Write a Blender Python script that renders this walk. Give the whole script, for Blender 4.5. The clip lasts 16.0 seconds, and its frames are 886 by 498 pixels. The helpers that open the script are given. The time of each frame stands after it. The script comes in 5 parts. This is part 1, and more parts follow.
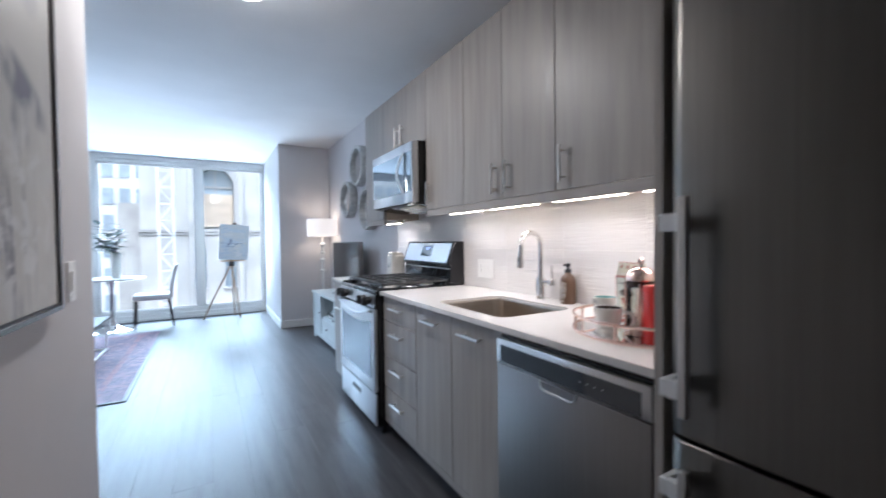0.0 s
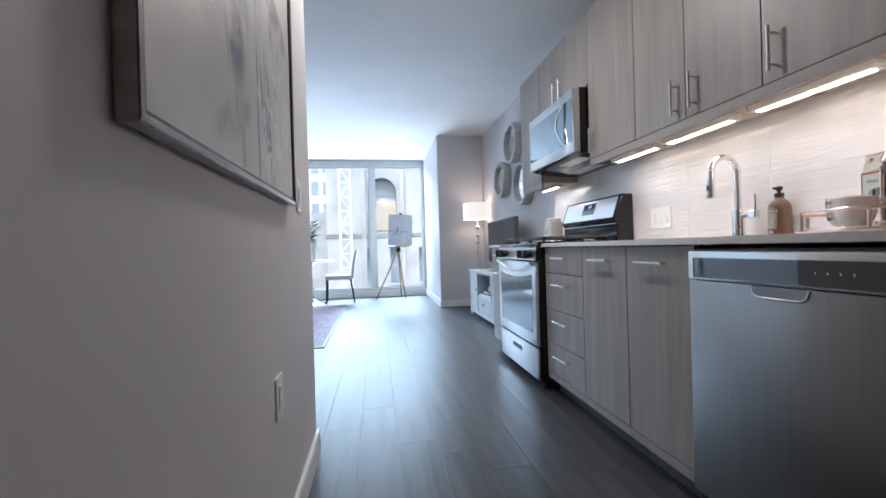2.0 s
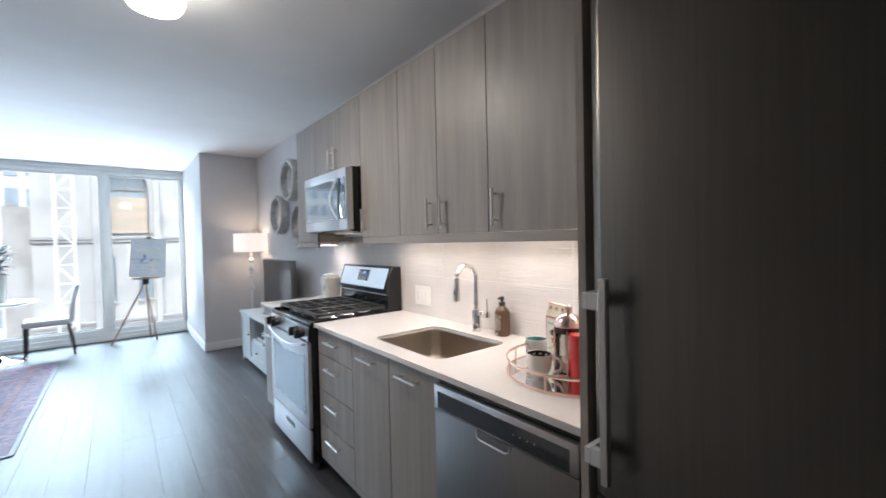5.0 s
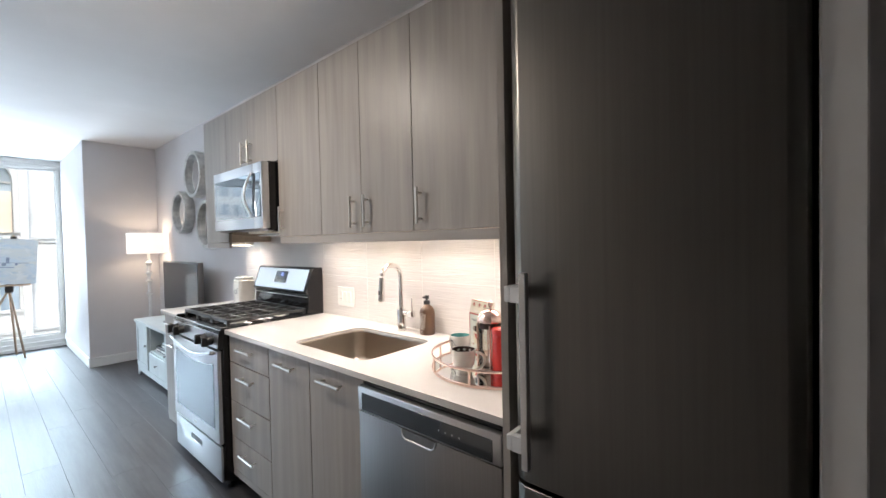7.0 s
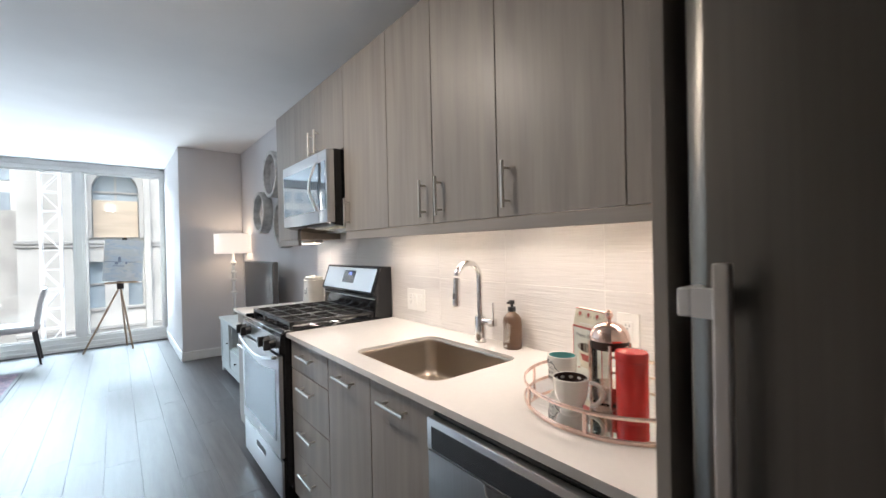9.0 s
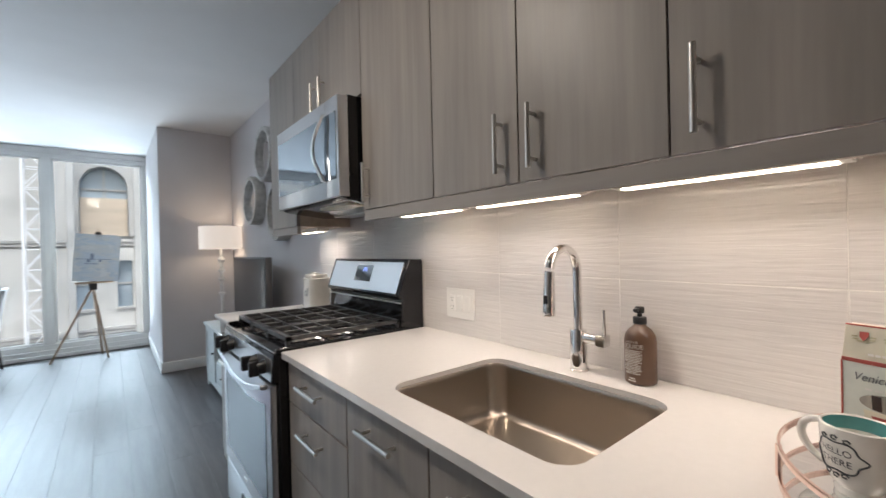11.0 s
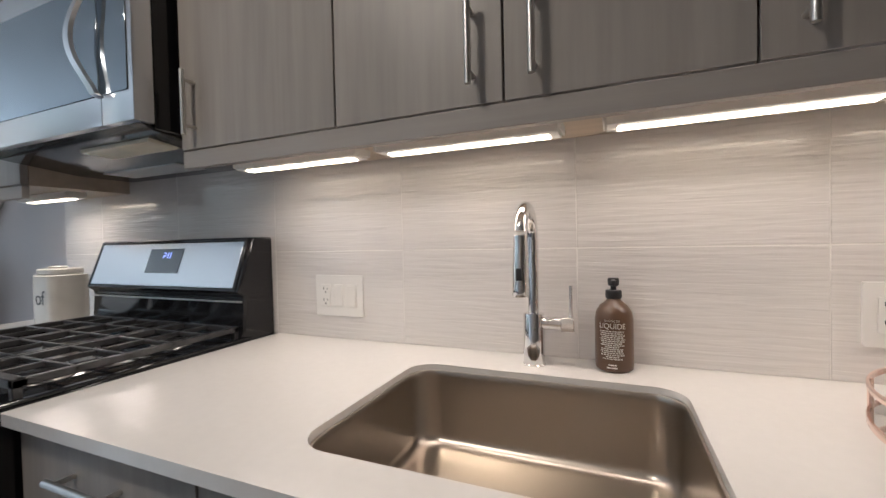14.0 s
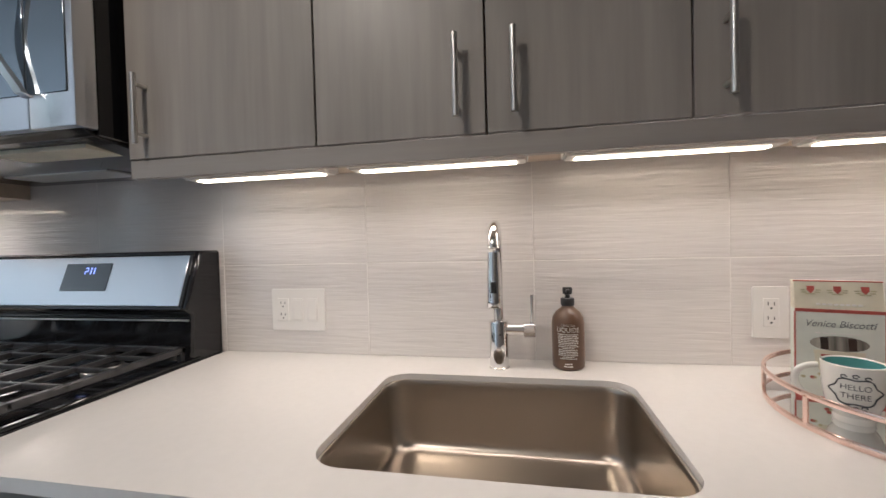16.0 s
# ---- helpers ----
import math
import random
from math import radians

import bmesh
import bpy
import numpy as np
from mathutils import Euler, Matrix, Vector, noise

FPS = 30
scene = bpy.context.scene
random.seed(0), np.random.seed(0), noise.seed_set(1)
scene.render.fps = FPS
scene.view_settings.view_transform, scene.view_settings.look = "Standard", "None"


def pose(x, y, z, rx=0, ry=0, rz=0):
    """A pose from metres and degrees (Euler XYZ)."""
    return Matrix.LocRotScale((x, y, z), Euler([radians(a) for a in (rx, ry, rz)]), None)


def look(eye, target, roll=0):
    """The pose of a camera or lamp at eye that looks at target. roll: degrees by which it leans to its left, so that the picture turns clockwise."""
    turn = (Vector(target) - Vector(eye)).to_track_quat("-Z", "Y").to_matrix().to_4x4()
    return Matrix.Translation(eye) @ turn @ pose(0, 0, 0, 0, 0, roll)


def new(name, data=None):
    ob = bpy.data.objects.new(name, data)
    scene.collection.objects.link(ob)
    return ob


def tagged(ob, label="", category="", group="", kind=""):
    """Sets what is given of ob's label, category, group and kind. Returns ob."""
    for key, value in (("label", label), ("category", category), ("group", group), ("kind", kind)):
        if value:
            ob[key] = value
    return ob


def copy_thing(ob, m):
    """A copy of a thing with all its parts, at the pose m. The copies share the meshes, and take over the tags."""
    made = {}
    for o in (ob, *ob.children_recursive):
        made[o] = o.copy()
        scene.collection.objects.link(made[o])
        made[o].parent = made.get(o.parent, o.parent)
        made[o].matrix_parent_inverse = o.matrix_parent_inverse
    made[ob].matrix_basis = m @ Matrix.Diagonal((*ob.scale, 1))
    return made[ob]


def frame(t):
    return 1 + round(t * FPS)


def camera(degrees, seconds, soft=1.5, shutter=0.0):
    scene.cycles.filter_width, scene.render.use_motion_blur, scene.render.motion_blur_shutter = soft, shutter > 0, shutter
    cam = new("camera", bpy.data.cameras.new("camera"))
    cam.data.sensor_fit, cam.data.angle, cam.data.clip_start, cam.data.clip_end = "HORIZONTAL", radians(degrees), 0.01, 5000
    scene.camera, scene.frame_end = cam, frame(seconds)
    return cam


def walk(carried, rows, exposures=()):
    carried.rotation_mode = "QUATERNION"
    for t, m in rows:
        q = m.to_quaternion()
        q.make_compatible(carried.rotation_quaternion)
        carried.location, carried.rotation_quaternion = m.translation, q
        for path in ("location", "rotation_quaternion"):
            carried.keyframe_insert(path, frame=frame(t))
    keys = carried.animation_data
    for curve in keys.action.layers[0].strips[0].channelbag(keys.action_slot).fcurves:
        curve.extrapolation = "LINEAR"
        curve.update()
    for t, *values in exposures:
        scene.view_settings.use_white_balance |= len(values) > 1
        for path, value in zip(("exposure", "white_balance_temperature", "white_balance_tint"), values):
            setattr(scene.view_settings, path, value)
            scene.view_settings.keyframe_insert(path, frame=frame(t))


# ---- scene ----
cam = camera(94.9, 16.0, shutter=0.5)
PATH = [
    (0, (-0.028, 0.007, 1.232), (0.966, 1.742, 1.188), -0.7),
    (0.5, (-0.077, 0.054, 1.081), (0.659, 1.913, 1.049), -1.2),
    (1, (-0.114, 0.042, 0.926), (0.391, 1.977, 0.911), -1.5),
    (1.5, (-0.116, 0.024, 0.875), (0.258, 1.988, 0.821), -1.7),
    (2, (-0.109, 0.033, 0.906), (0.211, 2.007, 0.9), -1.7),
    (2.5, (-0.116, 0.034, 1.049), (0.156, 2.016, 1.049), -1.7),
    (3, (-0.115, 0.034, 1.162), (0.151, 2.016, 1.161), -1.8),
    (3.5, (-0.081, 0.022, 1.241), (0.32, 1.981, 1.237), -1.7),
    (4, (-0.028, -0.006, 1.306), (0.692, 1.859, 1.287), -1.5),
    (4.5, (-0.006, -0.003, 1.35), (1.031, 1.707, 1.319), -1.2),
    (5, (-0.011, 0.007, 1.401), (1.232, 1.573, 1.357), -1.3),
    (5.2, (-0.012, 0.011, 1.422), (1.294, 1.525, 1.374), -1.3),
    (7.3, (-0.01, 0.014, 1.37), (1.503, 1.321, 1.328), -1.2),
    (7.5, (0.01, 0.04, 1.357), (1.499, 1.376, 1.314), -1.2),
    (8, (0.099, 0.129, 1.344), (1.507, 1.549, 1.311), -1.3),
    (8.5, (0.167, 0.194, 1.344), (1.449, 1.729, 1.329), -1.2),
    (10.8, (0.407, 0.875, 1.283), (1.634, 2.453, 1.269), -1.3),
    (11, (0.427, 0.928, 1.277), (1.694, 2.476, 1.265), -1.3),
    (11.5, (0.453, 1.0, 1.263), (1.812, 2.467, 1.253), -1.3),
    (12, (0.432, 1.102, 1.258), (1.896, 2.464, 1.24), -1.0),
    (12.5, (0.391, 1.206, 1.255), (2.003, 2.39, 1.23), -1.2),
    (13, (0.414, 1.269, 1.256), (2.13, 2.296, 1.223), -1.3),
    (13.5, (0.491, 1.351, 1.228), (2.275, 2.256, 1.191), -1.2),
    (14, (0.539, 1.422, 1.199), (2.385, 2.191, 1.157), -1.3),
    (14.5, (0.517, 1.46, 1.19), (2.4, 2.131, 1.159), -1.3),
    (15, (0.48, 1.502, 1.211), (2.406, 2.042, 1.175), -1.3),
    (15.5, (0.457, 1.536, 1.224), (2.406, 1.981, 1.185), -1.4),
    (16, (0.451, 1.527, 1.233), (2.414, 1.909, 1.191), -1.5),
]
EXPOSURES = [(0, 2.78, 5600, 10), (3.5, 2.72, 6000, 10), (5, 2.78, 6150, 10), (7.5, 3.15, 6500, 10), (8.5, 2.95, 6550, 10), (11, 2.3, 6500, 10), (16, 2.12, 6250, 10)]
walk(cam, [(t, look(eye, target, roll)) for t, eye, target, roll in PATH], EXPOSURES)

# ---- light ----
world = bpy.data.worlds.new("world")
scene.world = world
world.use_nodes = True
wn = world.node_tree.nodes
sky = wn.new("ShaderNodeTexSky")
sky.sky_type, sky.sun_disc = "NISHITA", False
sky.dust_density, sky.air_density = 4.0, 1.0
sky.sun_elevation, sky.sun_rotation = radians(48), radians(200)
wn["Background"].inputs["Strength"].default_value = 0.06
world.node_tree.links.new(sky.outputs["Color"], wn["Background"].inputs["Color"])


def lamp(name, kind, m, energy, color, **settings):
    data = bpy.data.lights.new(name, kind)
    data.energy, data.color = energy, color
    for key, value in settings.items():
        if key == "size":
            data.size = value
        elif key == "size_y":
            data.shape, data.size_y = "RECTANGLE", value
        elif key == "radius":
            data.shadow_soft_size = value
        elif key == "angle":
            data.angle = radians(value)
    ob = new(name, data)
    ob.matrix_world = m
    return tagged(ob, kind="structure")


lamp("sun", "SUN", look((2, 0, 20), (0, 14, 0)), 0.32, (0.96, 0.98, 1.0), angle=12)
# Added lamps, unseen outside the tall windows, stand in for sky and street light
lamp("window_fill_high", "AREA", look((-2.2, 16.0, 6.3), (-1.0, 6.0, 0.4)), 800, (0.68, 0.85, 1.0), size=11.4, size_y=3.2)
lamp("window_fill_low", "AREA", look((-2.2, 16.0, -3.6), (-1.0, 5.0, 2.0)), 450, (0.72, 0.87, 1.0), size=11.4, size_y=2.6)
LED = (1.0, 0.88, 0.82)
for y in (2.19, 1.72, 1.22, 0.79):
    lamp("led_lamp", "AREA", look((1.372, y, 1.398), (1.16, y, 0.9)), 0.18, LED, size=0.40, size_y=0.05)
lamp("led_lamp", "AREA", look((1.385, 3.36, 1.372), (1.3, 3.36, 0.9)), 0.16, LED, size=0.28, size_y=0.03)
lamp("ceiling_lamp", "AREA", look((0.14, 2.2, 2.430), (0.14, 2.2, 0)), 2.4, (1.0, 0.89, 0.77), size=0.20)
lamp("floor_lamp_bulb", "POINT", pose(1.352, 5.83, 1.43), 0.5, (1.0, 0.80, 0.58), radius=0.05)

# ---- materials ----
def nodes_of(m):
    m.use_nodes = True
    return m.node_tree.nodes, m.node_tree.links, m.node_tree.nodes["Principled BSDF"]


def surface(name, color, rough=0.5, metal=0.0, vary=0.06, scale=6.0, stretch=(1, 1, 1), fine=0.0, fine_scale=300.0, bump=0.0,
            bump_scale=60.0, rough_vary=0.08, second=None, coat=0.0, spec=0.5, by_object=0.0, aniso=0.0):
    """A procedural surface: a colour with broad and fine variation, uneven gloss and a fine relief."""
    m = bpy.data.materials.new(name)
    n, l, p = nodes_of(m)
    co = n.new("ShaderNodeTexCoord")
    info = n.new("ShaderNodeObjectInfo")
    mp = n.new("ShaderNodeMapping")
    mp.inputs["Scale"].default_value = stretch
    off = n.new("ShaderNodeVectorMath")
    off.operation = "SCALE"
    off.inputs[0].default_value = (7.3, 3.1, 5.7)
    l.new(info.outputs["Random"], off.inputs["Scale"])
    l.new(off.outputs[0], mp.inputs["Location"])
    l.new(co.outputs["Object"], mp.inputs["Vector"])
    broad = n.new("ShaderNodeTexNoise")
    broad.inputs["Scale"].default_value, broad.inputs["Detail"].default_value = scale, 5
    l.new(mp.outputs[0], broad.inputs["Vector"])
    grain = n.new("ShaderNodeTexNoise")
    grain.inputs["Scale"].default_value, grain.inputs["Detail"].default_value = fine_scale, 3
    l.new(mp.outputs[0], grain.inputs["Vector"])
    mix = n.new("ShaderNodeMix")
    mix.data_type = "RGBA"
    dark = [c * (1 - vary * 2) for c in color]
    light = second or [min(1, c * (1 + vary * 2)) for c in color]
    mix.inputs["A"].default_value, mix.inputs["B"].default_value = (*dark, 1), (*light, 1)
    ramp = n.new("ShaderNodeMapRange")
    ramp.inputs["From Min"].default_value, ramp.inputs["From Max"].default_value = 0.3, 0.7
    l.new(broad.outputs["Fac"], ramp.inputs["Value"])
    last = ramp.outputs[0]
    if fine:
        add = n.new("ShaderNodeMath")
        add.operation = "MULTIPLY_ADD"
        add.inputs[1].default_value = fine
        l.new(grain.outputs["Fac"], add.inputs[0])
        sub = n.new("ShaderNodeMath")
        sub.operation = "SUBTRACT"
        sub.inputs[1].default_value = fine * 0.5
        l.new(last, add.inputs[2])
        l.new(add.outputs[0], sub.inputs[0])
        last = sub.outputs[0]
    if by_object:
        sc = n.new("ShaderNodeMath")
        sc.operation = "MULTIPLY_ADD"
        sc.inputs[1].default_value = by_object
        l.new(info.outputs["Random"], sc.inputs[0])
        l.new(last, sc.inputs[2])
        last = sc.outputs[0]
    l.new(last, mix.inputs["Factor"])
    l.new(mix.outputs["Result"], p.inputs["Base Color"])
    rr = n.new("ShaderNodeMapRange")
    rr.inputs["To Min"].default_value, rr.inputs["To Max"].default_value = max(0.02, rough - rough_vary), min(1, rough + rough_vary)
    l.new(broad.outputs["Fac"], rr.inputs["Value"])
    l.new(rr.outputs[0], p.inputs["Roughness"])
    p.inputs["Metallic"].default_value = metal
    p.inputs["Coat Weight"].default_value = coat
    p.inputs["Specular IOR Level"].default_value = spec
    p.inputs["Anisotropic"].default_value = aniso
    if bump:
        rel = n.new("ShaderNodeTexNoise")
        rel.inputs["Scale"].default_value, rel.inputs["Detail"].default_value = bump_scale, 4
        l.new(mp.outputs[0], rel.inputs["Vector"])
        b = n.new("ShaderNodeBump")
        b.inputs["Strength"].default_value, b.inputs["Distance"].default_value = min(1, bump), 0.002
        l.new(rel.outputs["Fac"], b.inputs["Height"])
        l.new(b.outputs[0], p.inputs["Normal"])
    return m


def glowing(name, color, strength):
    m = bpy.data.materials.new(name)
    n, l, p = nodes_of(m)
    p.inputs["Base Color"].default_value = (0.9, 0.88, 0.84, 1)
    p.inputs["Emission Color"].default_value, p.inputs["Emission Strength"].default_value = (*color, 1), strength
    return m


def clear(name, tint=(1, 1, 1), rough=0.0, thin=True, ior=1.45):
    m = bpy.data.materials.new(name)
    n, l, p = nodes_of(m)
    if not thin:
        p.inputs["Base Color"].default_value = (*tint, 1)
        p.inputs["Transmission Weight"].default_value, p.inputs["Roughness"].default_value, p.inputs["IOR"].default_value = 1, rough, ior
        return m
    t, g, f, x = n.new("ShaderNodeBsdfTransparent"), n.new("ShaderNodeBsdfGlossy"), n.new("ShaderNodeFresnel"), n.new("ShaderNodeMixShader")
    t.inputs["Color"].default_value = (*tint, 1)
    g.inputs["Roughness"].default_value, f.inputs["IOR"].default_value = rough, ior
    l.new(f.outputs[0], x.inputs[0]), l.new(t.outputs[0], x.inputs[1]), l.new(g.outputs[0], x.inputs[2])
    l.new(x.outputs[0], n["Material Output"].inputs["Surface"])
    return m


def wavy_tile():
    """White gloss wall tile pressed with long shallow horizontal ripples."""
    m = surface("wavy_tile", (0.74, 0.705, 0.68), rough=0.12, vary=0.02, scale=3, rough_vary=0.03, spec=0.6, coat=0.5)
    n, l, p = m.node_tree.nodes, m.node_tree.links, m.node_tree.nodes["Principled BSDF"]
    co, mp = n.new("ShaderNodeTexCoord"), n.new("ShaderNodeMapping")
    info, off = n.new("ShaderNodeObjectInfo"), n.new("ShaderNodeVectorMath")
    off.operation = "SCALE"
    off.inputs[0].default_value = (3.3, 9.1, 4.7)
    l.new(info.outputs["Random"], off.inputs["Scale"]), l.new(off.outputs[0], mp.inputs["Location"])
    mp.inputs["Scale"].default_value = (1, 7, 105)
    l.new(co.outputs["Object"], mp.inputs["Vector"])
    a = n.new("ShaderNodeTexNoise")
    a.inputs["Scale"].default_value, a.inputs["Detail"].default_value, a.inputs["Roughness"].default_value = 1.0, 2.0, 0.45
    a.inputs["Distortion"].default_value = 0.35
    l.new(mp.outputs[0], a.inputs["Vector"])
    b = n.new("ShaderNodeBump")
    b.inputs["Strength"].default_value, b.inputs["Distance"].default_value = 0.42, 0.006
    l.new(a.outputs["Fac"], b.inputs["Height"])
    l.new(b.outputs[0], p.inputs["Normal"])
    return m


def canvas_paint(name, ground, washes):
    """Abstract painting: a pale ground with clouded washes and vertical drips."""
    m = bpy.data.materials.new(name)
    n, l, p = nodes_of(m)
    co = n.new("ShaderNodeTexCoord")
    p.inputs["Roughness"].default_value = 0.72
    last = None
    for i, (col, s, lo, hi, stretch) in enumerate(washes):
        mp, t, r = n.new("ShaderNodeMapping"), n.new("ShaderNodeTexNoise"), n.new("ShaderNodeMapRange")
        mp.inputs["Scale"].default_value, mp.inputs["Location"].default_value = stretch, (i * 3.7, i * 1.3, i * 2.9)
        t.inputs["Scale"].default_value, t.inputs["Detail"].default_value, t.inputs["Distortion"].default_value = s, 6, 0.8
        r.inputs["From Min"].default_value, r.inputs["From Max"].default_value = lo, hi
        x = n.new("ShaderNodeMix")
        x.data_type = "RGBA"
        l.new(co.outputs["Object"], mp.inputs["Vector"]), l.new(mp.outputs[0], t.inputs["Vector"]), l.new(t.outputs["Fac"], r.inputs["Value"])
        fac = r.outputs[0]
        l.new(fac, x.inputs["Factor"])
        x.inputs["B"].default_value = (*col, 1)
        if last is None:
            x.inputs["A"].default_value = (*ground, 1)
        else:
            l.new(last, x.inputs["A"])
        last = x.outputs["Result"]
    l.new(last, p.inputs["Base Color"])
    g, b = n.new("ShaderNodeTexNoise"), n.new("ShaderNodeBump")
    g.inputs["Scale"].default_value, g.inputs["Detail"].default_value = 40, 6
    b.inputs["Strength"].default_value, b.inputs["Distance"].default_value = 0.2, 0.002
    l.new(co.outputs["Object"], g.inputs["Vector"]), l.new(g.outputs["Fac"], b.inputs["Height"]), l.new(b.outputs[0], p.inputs["Normal"])
    return m


def brushed_canvas():
    """Grey and lavender brushwork on a pale ground: clouded washes, broad dabs in the middle, fine drips below them."""
    m = bpy.data.materials.new("abstract_canvas")
    n, l, p = nodes_of(m)
    co = n.new("ShaderNodeTexCoord")
    last = None

    def noise(scale, stretch, lo, hi, shift):
        mp, t, rr = n.new("ShaderNodeMapping"), n.new("ShaderNodeTexNoise"), n.new("ShaderNodeMapRange")
        mp.inputs["Scale"].default_value, mp.inputs["Location"].default_value = stretch, (shift, shift * 0.7, shift * 1.9)
        t.inputs["Scale"].default_value, t.inputs["Detail"].default_value, t.inputs["Distortion"].default_value = scale, 7, 0.5
        rr.inputs["From Min"].default_value, rr.inputs["From Max"].default_value = lo, hi
        l.new(co.outputs["Object"], mp.inputs["Vector"]), l.new(mp.outputs[0], t.inputs["Vector"]), l.new(t.outputs["Fac"], rr.inputs["Value"])
        return rr.outputs[0]

    def dab(y, z, ry, rz, turn):
        mp, ln, rr = n.new("ShaderNodeMapping"), n.new("ShaderNodeVectorMath"), n.new("ShaderNodeMapRange")
        mp.vector_type, ln.operation = "TEXTURE", "LENGTH"
        mp.inputs["Location"].default_value, mp.inputs["Rotation"].default_value, mp.inputs["Scale"].default_value = (0, y, z), (radians(turn), 0, 0), (1, ry, rz)
        rr.inputs["From Min"].default_value, rr.inputs["From Max"].default_value = 1.15, 0.60
        l.new(co.outputs["Object"], mp.inputs["Vector"]), l.new(mp.outputs[0], ln.inputs[0]), l.new(ln.outputs["Value"], rr.inputs["Value"])
        return rr.outputs[0]

    def wash(color, *factors):
        nonlocal last
        x = n.new("ShaderNodeMix")
        x.data_type = "RGBA"
        x.inputs["B"].default_value = (*color, 1)
        fac = factors[0]
        for other in factors[1:]:
            mul = n.new("ShaderNodeMath")
            mul.operation = "MULTIPLY"
            l.new(fac, mul.inputs[0]), l.new(other, mul.inputs[1])
            fac = mul.outputs[0]
        l.new(fac, x.inputs["Factor"])
        if last is None:
            x.inputs["A"].default_value = (0.60, 0.58, 0.55, 1)
        else:
            l.new(last, x.inputs["A"])
        last = x.outputs["Result"]

    wash((0.68, 0.66, 0.63), noise(2.6, (1, 1, 1), 0.45, 0.66, 0))
    wash((0.50, 0.49, 0.50), noise(3.4, (1, 1.2, 0.8), 0.52, 0.72, 3.1))
    GREY, VIOLET = (0.15, 0.145, 0.16), (0.19, 0.185, 0.23)
    for y, z, ry, rz, turn, color in ((-0.06, 0.48, 0.10, 0.15, 10, VIOLET), (-0.19, 0.57, 0.15, 0.045, -38, GREY), (-0.16, 0.76, 0.045, 0.11, 28, GREY), (0.0, 0.74, 0.16, 0.05, -40, GREY),
                                      (0.08, 0.62, 0.05, 0.17, 0, VIOLET), (-0.10, 0.30, 0.06, 0.12, 15, VIOLET), (-0.22, 0.30, 0.06, 0.07, 0, (0.46, 0.45, 0.46)), (-0.10, 0.12, 0.13, 0.04, 28, (0.42, 0.41, 0.42)),
                                      (0.24, 0.52, 0.16, 0.05, -20, VIOLET), (0.28, 0.80, 0.08, 0.10, 20, (0.44, 0.43, 0.45))):
        wash(color, dab(y, z, ry, rz, turn), noise(13, (1, 1, 0.8), 0.34, 0.52, z * 9))
    wash(VIOLET, dab(0.08, 0.25, 0.22, 0.33, 0), noise(22, (1, 1.6, 0.16), 0.54, 0.62, 7.7))
    wash((0.80, 0.79, 0.77), dab(0.05, 0.80, 0.30, 0.22, 0), noise(18, (1, 1.4, 0.25), 0.60, 0.68, 2.2))
    wash((0.74, 0.73, 0.72), dab(0.22, 0.22, 0.22, 0.22, 0), noise(16, (1, 1, 1), 0.54, 0.64, 5.2))
    l.new(last, p.inputs["Base Color"])
    p.inputs["Roughness"].default_value = 0.5
    g, b = n.new("ShaderNodeTexNoise"), n.new("ShaderNodeBump")
    g.inputs["Scale"].default_value, g.inputs["Detail"].default_value = 32, 7
    b.inputs["Strength"].default_value, b.inputs["Distance"].default_value = 0.35, 0.003
    l.new(co.outputs["Object"], g.inputs["Vector"]), l.new(g.outputs["Fac"], b.inputs["Height"]), l.new(b.outputs[0], p.inputs["Normal"])
    return m


WALL = surface("wall_paint", (0.63, 0.605, 0.61), 0.6, vary=0.02, scale=2, bump=0.12, bump_scale=250)
CEIL = surface("ceiling_paint", (0.82, 0.82, 0.82), 0.75, vary=0.015, scale=2, bump=0.12, bump_scale=200)
WHITE = surface("white_trim_paint", (0.78, 0.77, 0.75), 0.35, vary=0.02, scale=5)
CAB = surface("grey_oak_laminate", (0.335, 0.304, 0.275), 0.42, vary=0.07, scale=1.6, stretch=(14, 14, 0.8), fine=0.55, fine_scale=7, bump=0.1, bump_scale=12)
CAB_H = surface("grey_oak_laminate_flat", (0.340, 0.309, 0.280), 0.42, vary=0.06, scale=1.6, stretch=(14, 0.8, 14), fine=0.5, fine_scale=7, bump=0.1, bump_scale=12)
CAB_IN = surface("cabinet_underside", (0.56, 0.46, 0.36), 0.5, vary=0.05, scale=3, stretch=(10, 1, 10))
# Dark colour puts seam shade into the carcass; toe kicks use it too
SHADOWGAP = surface("cabinet_gap_shade", (0.10, 0.09, 0.085), 0.6, vary=0.05)
QUARTZ = surface("white_quartz", (0.80, 0.775, 0.745), 0.25, vary=0.006, scale=60, fine=0.6, fine_scale=700, rough_vary=0.02)
STEEL = surface("brushed_stainless", (0.66, 0.655, 0.65), 0.30, 1.0, vary=0.012, scale=1.5, rough_vary=0.015)
# Steel darkened: the dim hall it faces is put into the door colour
FRIDGE = surface("shaded_fridge_stainless", (0.180, 0.172, 0.158), 0.33, 1.0, vary=0.03, scale=2.0, stretch=(60, 60, 1), rough_vary=0.05, bump=0.05, bump_scale=20)
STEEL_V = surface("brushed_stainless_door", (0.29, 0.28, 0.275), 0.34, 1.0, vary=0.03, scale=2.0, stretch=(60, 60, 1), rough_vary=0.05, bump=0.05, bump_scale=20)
SINKM = surface("satin_sink_steel", (0.50, 0.448, 0.390), 0.30, 1.0, vary=0.012, scale=1.5, rough_vary=0.012)
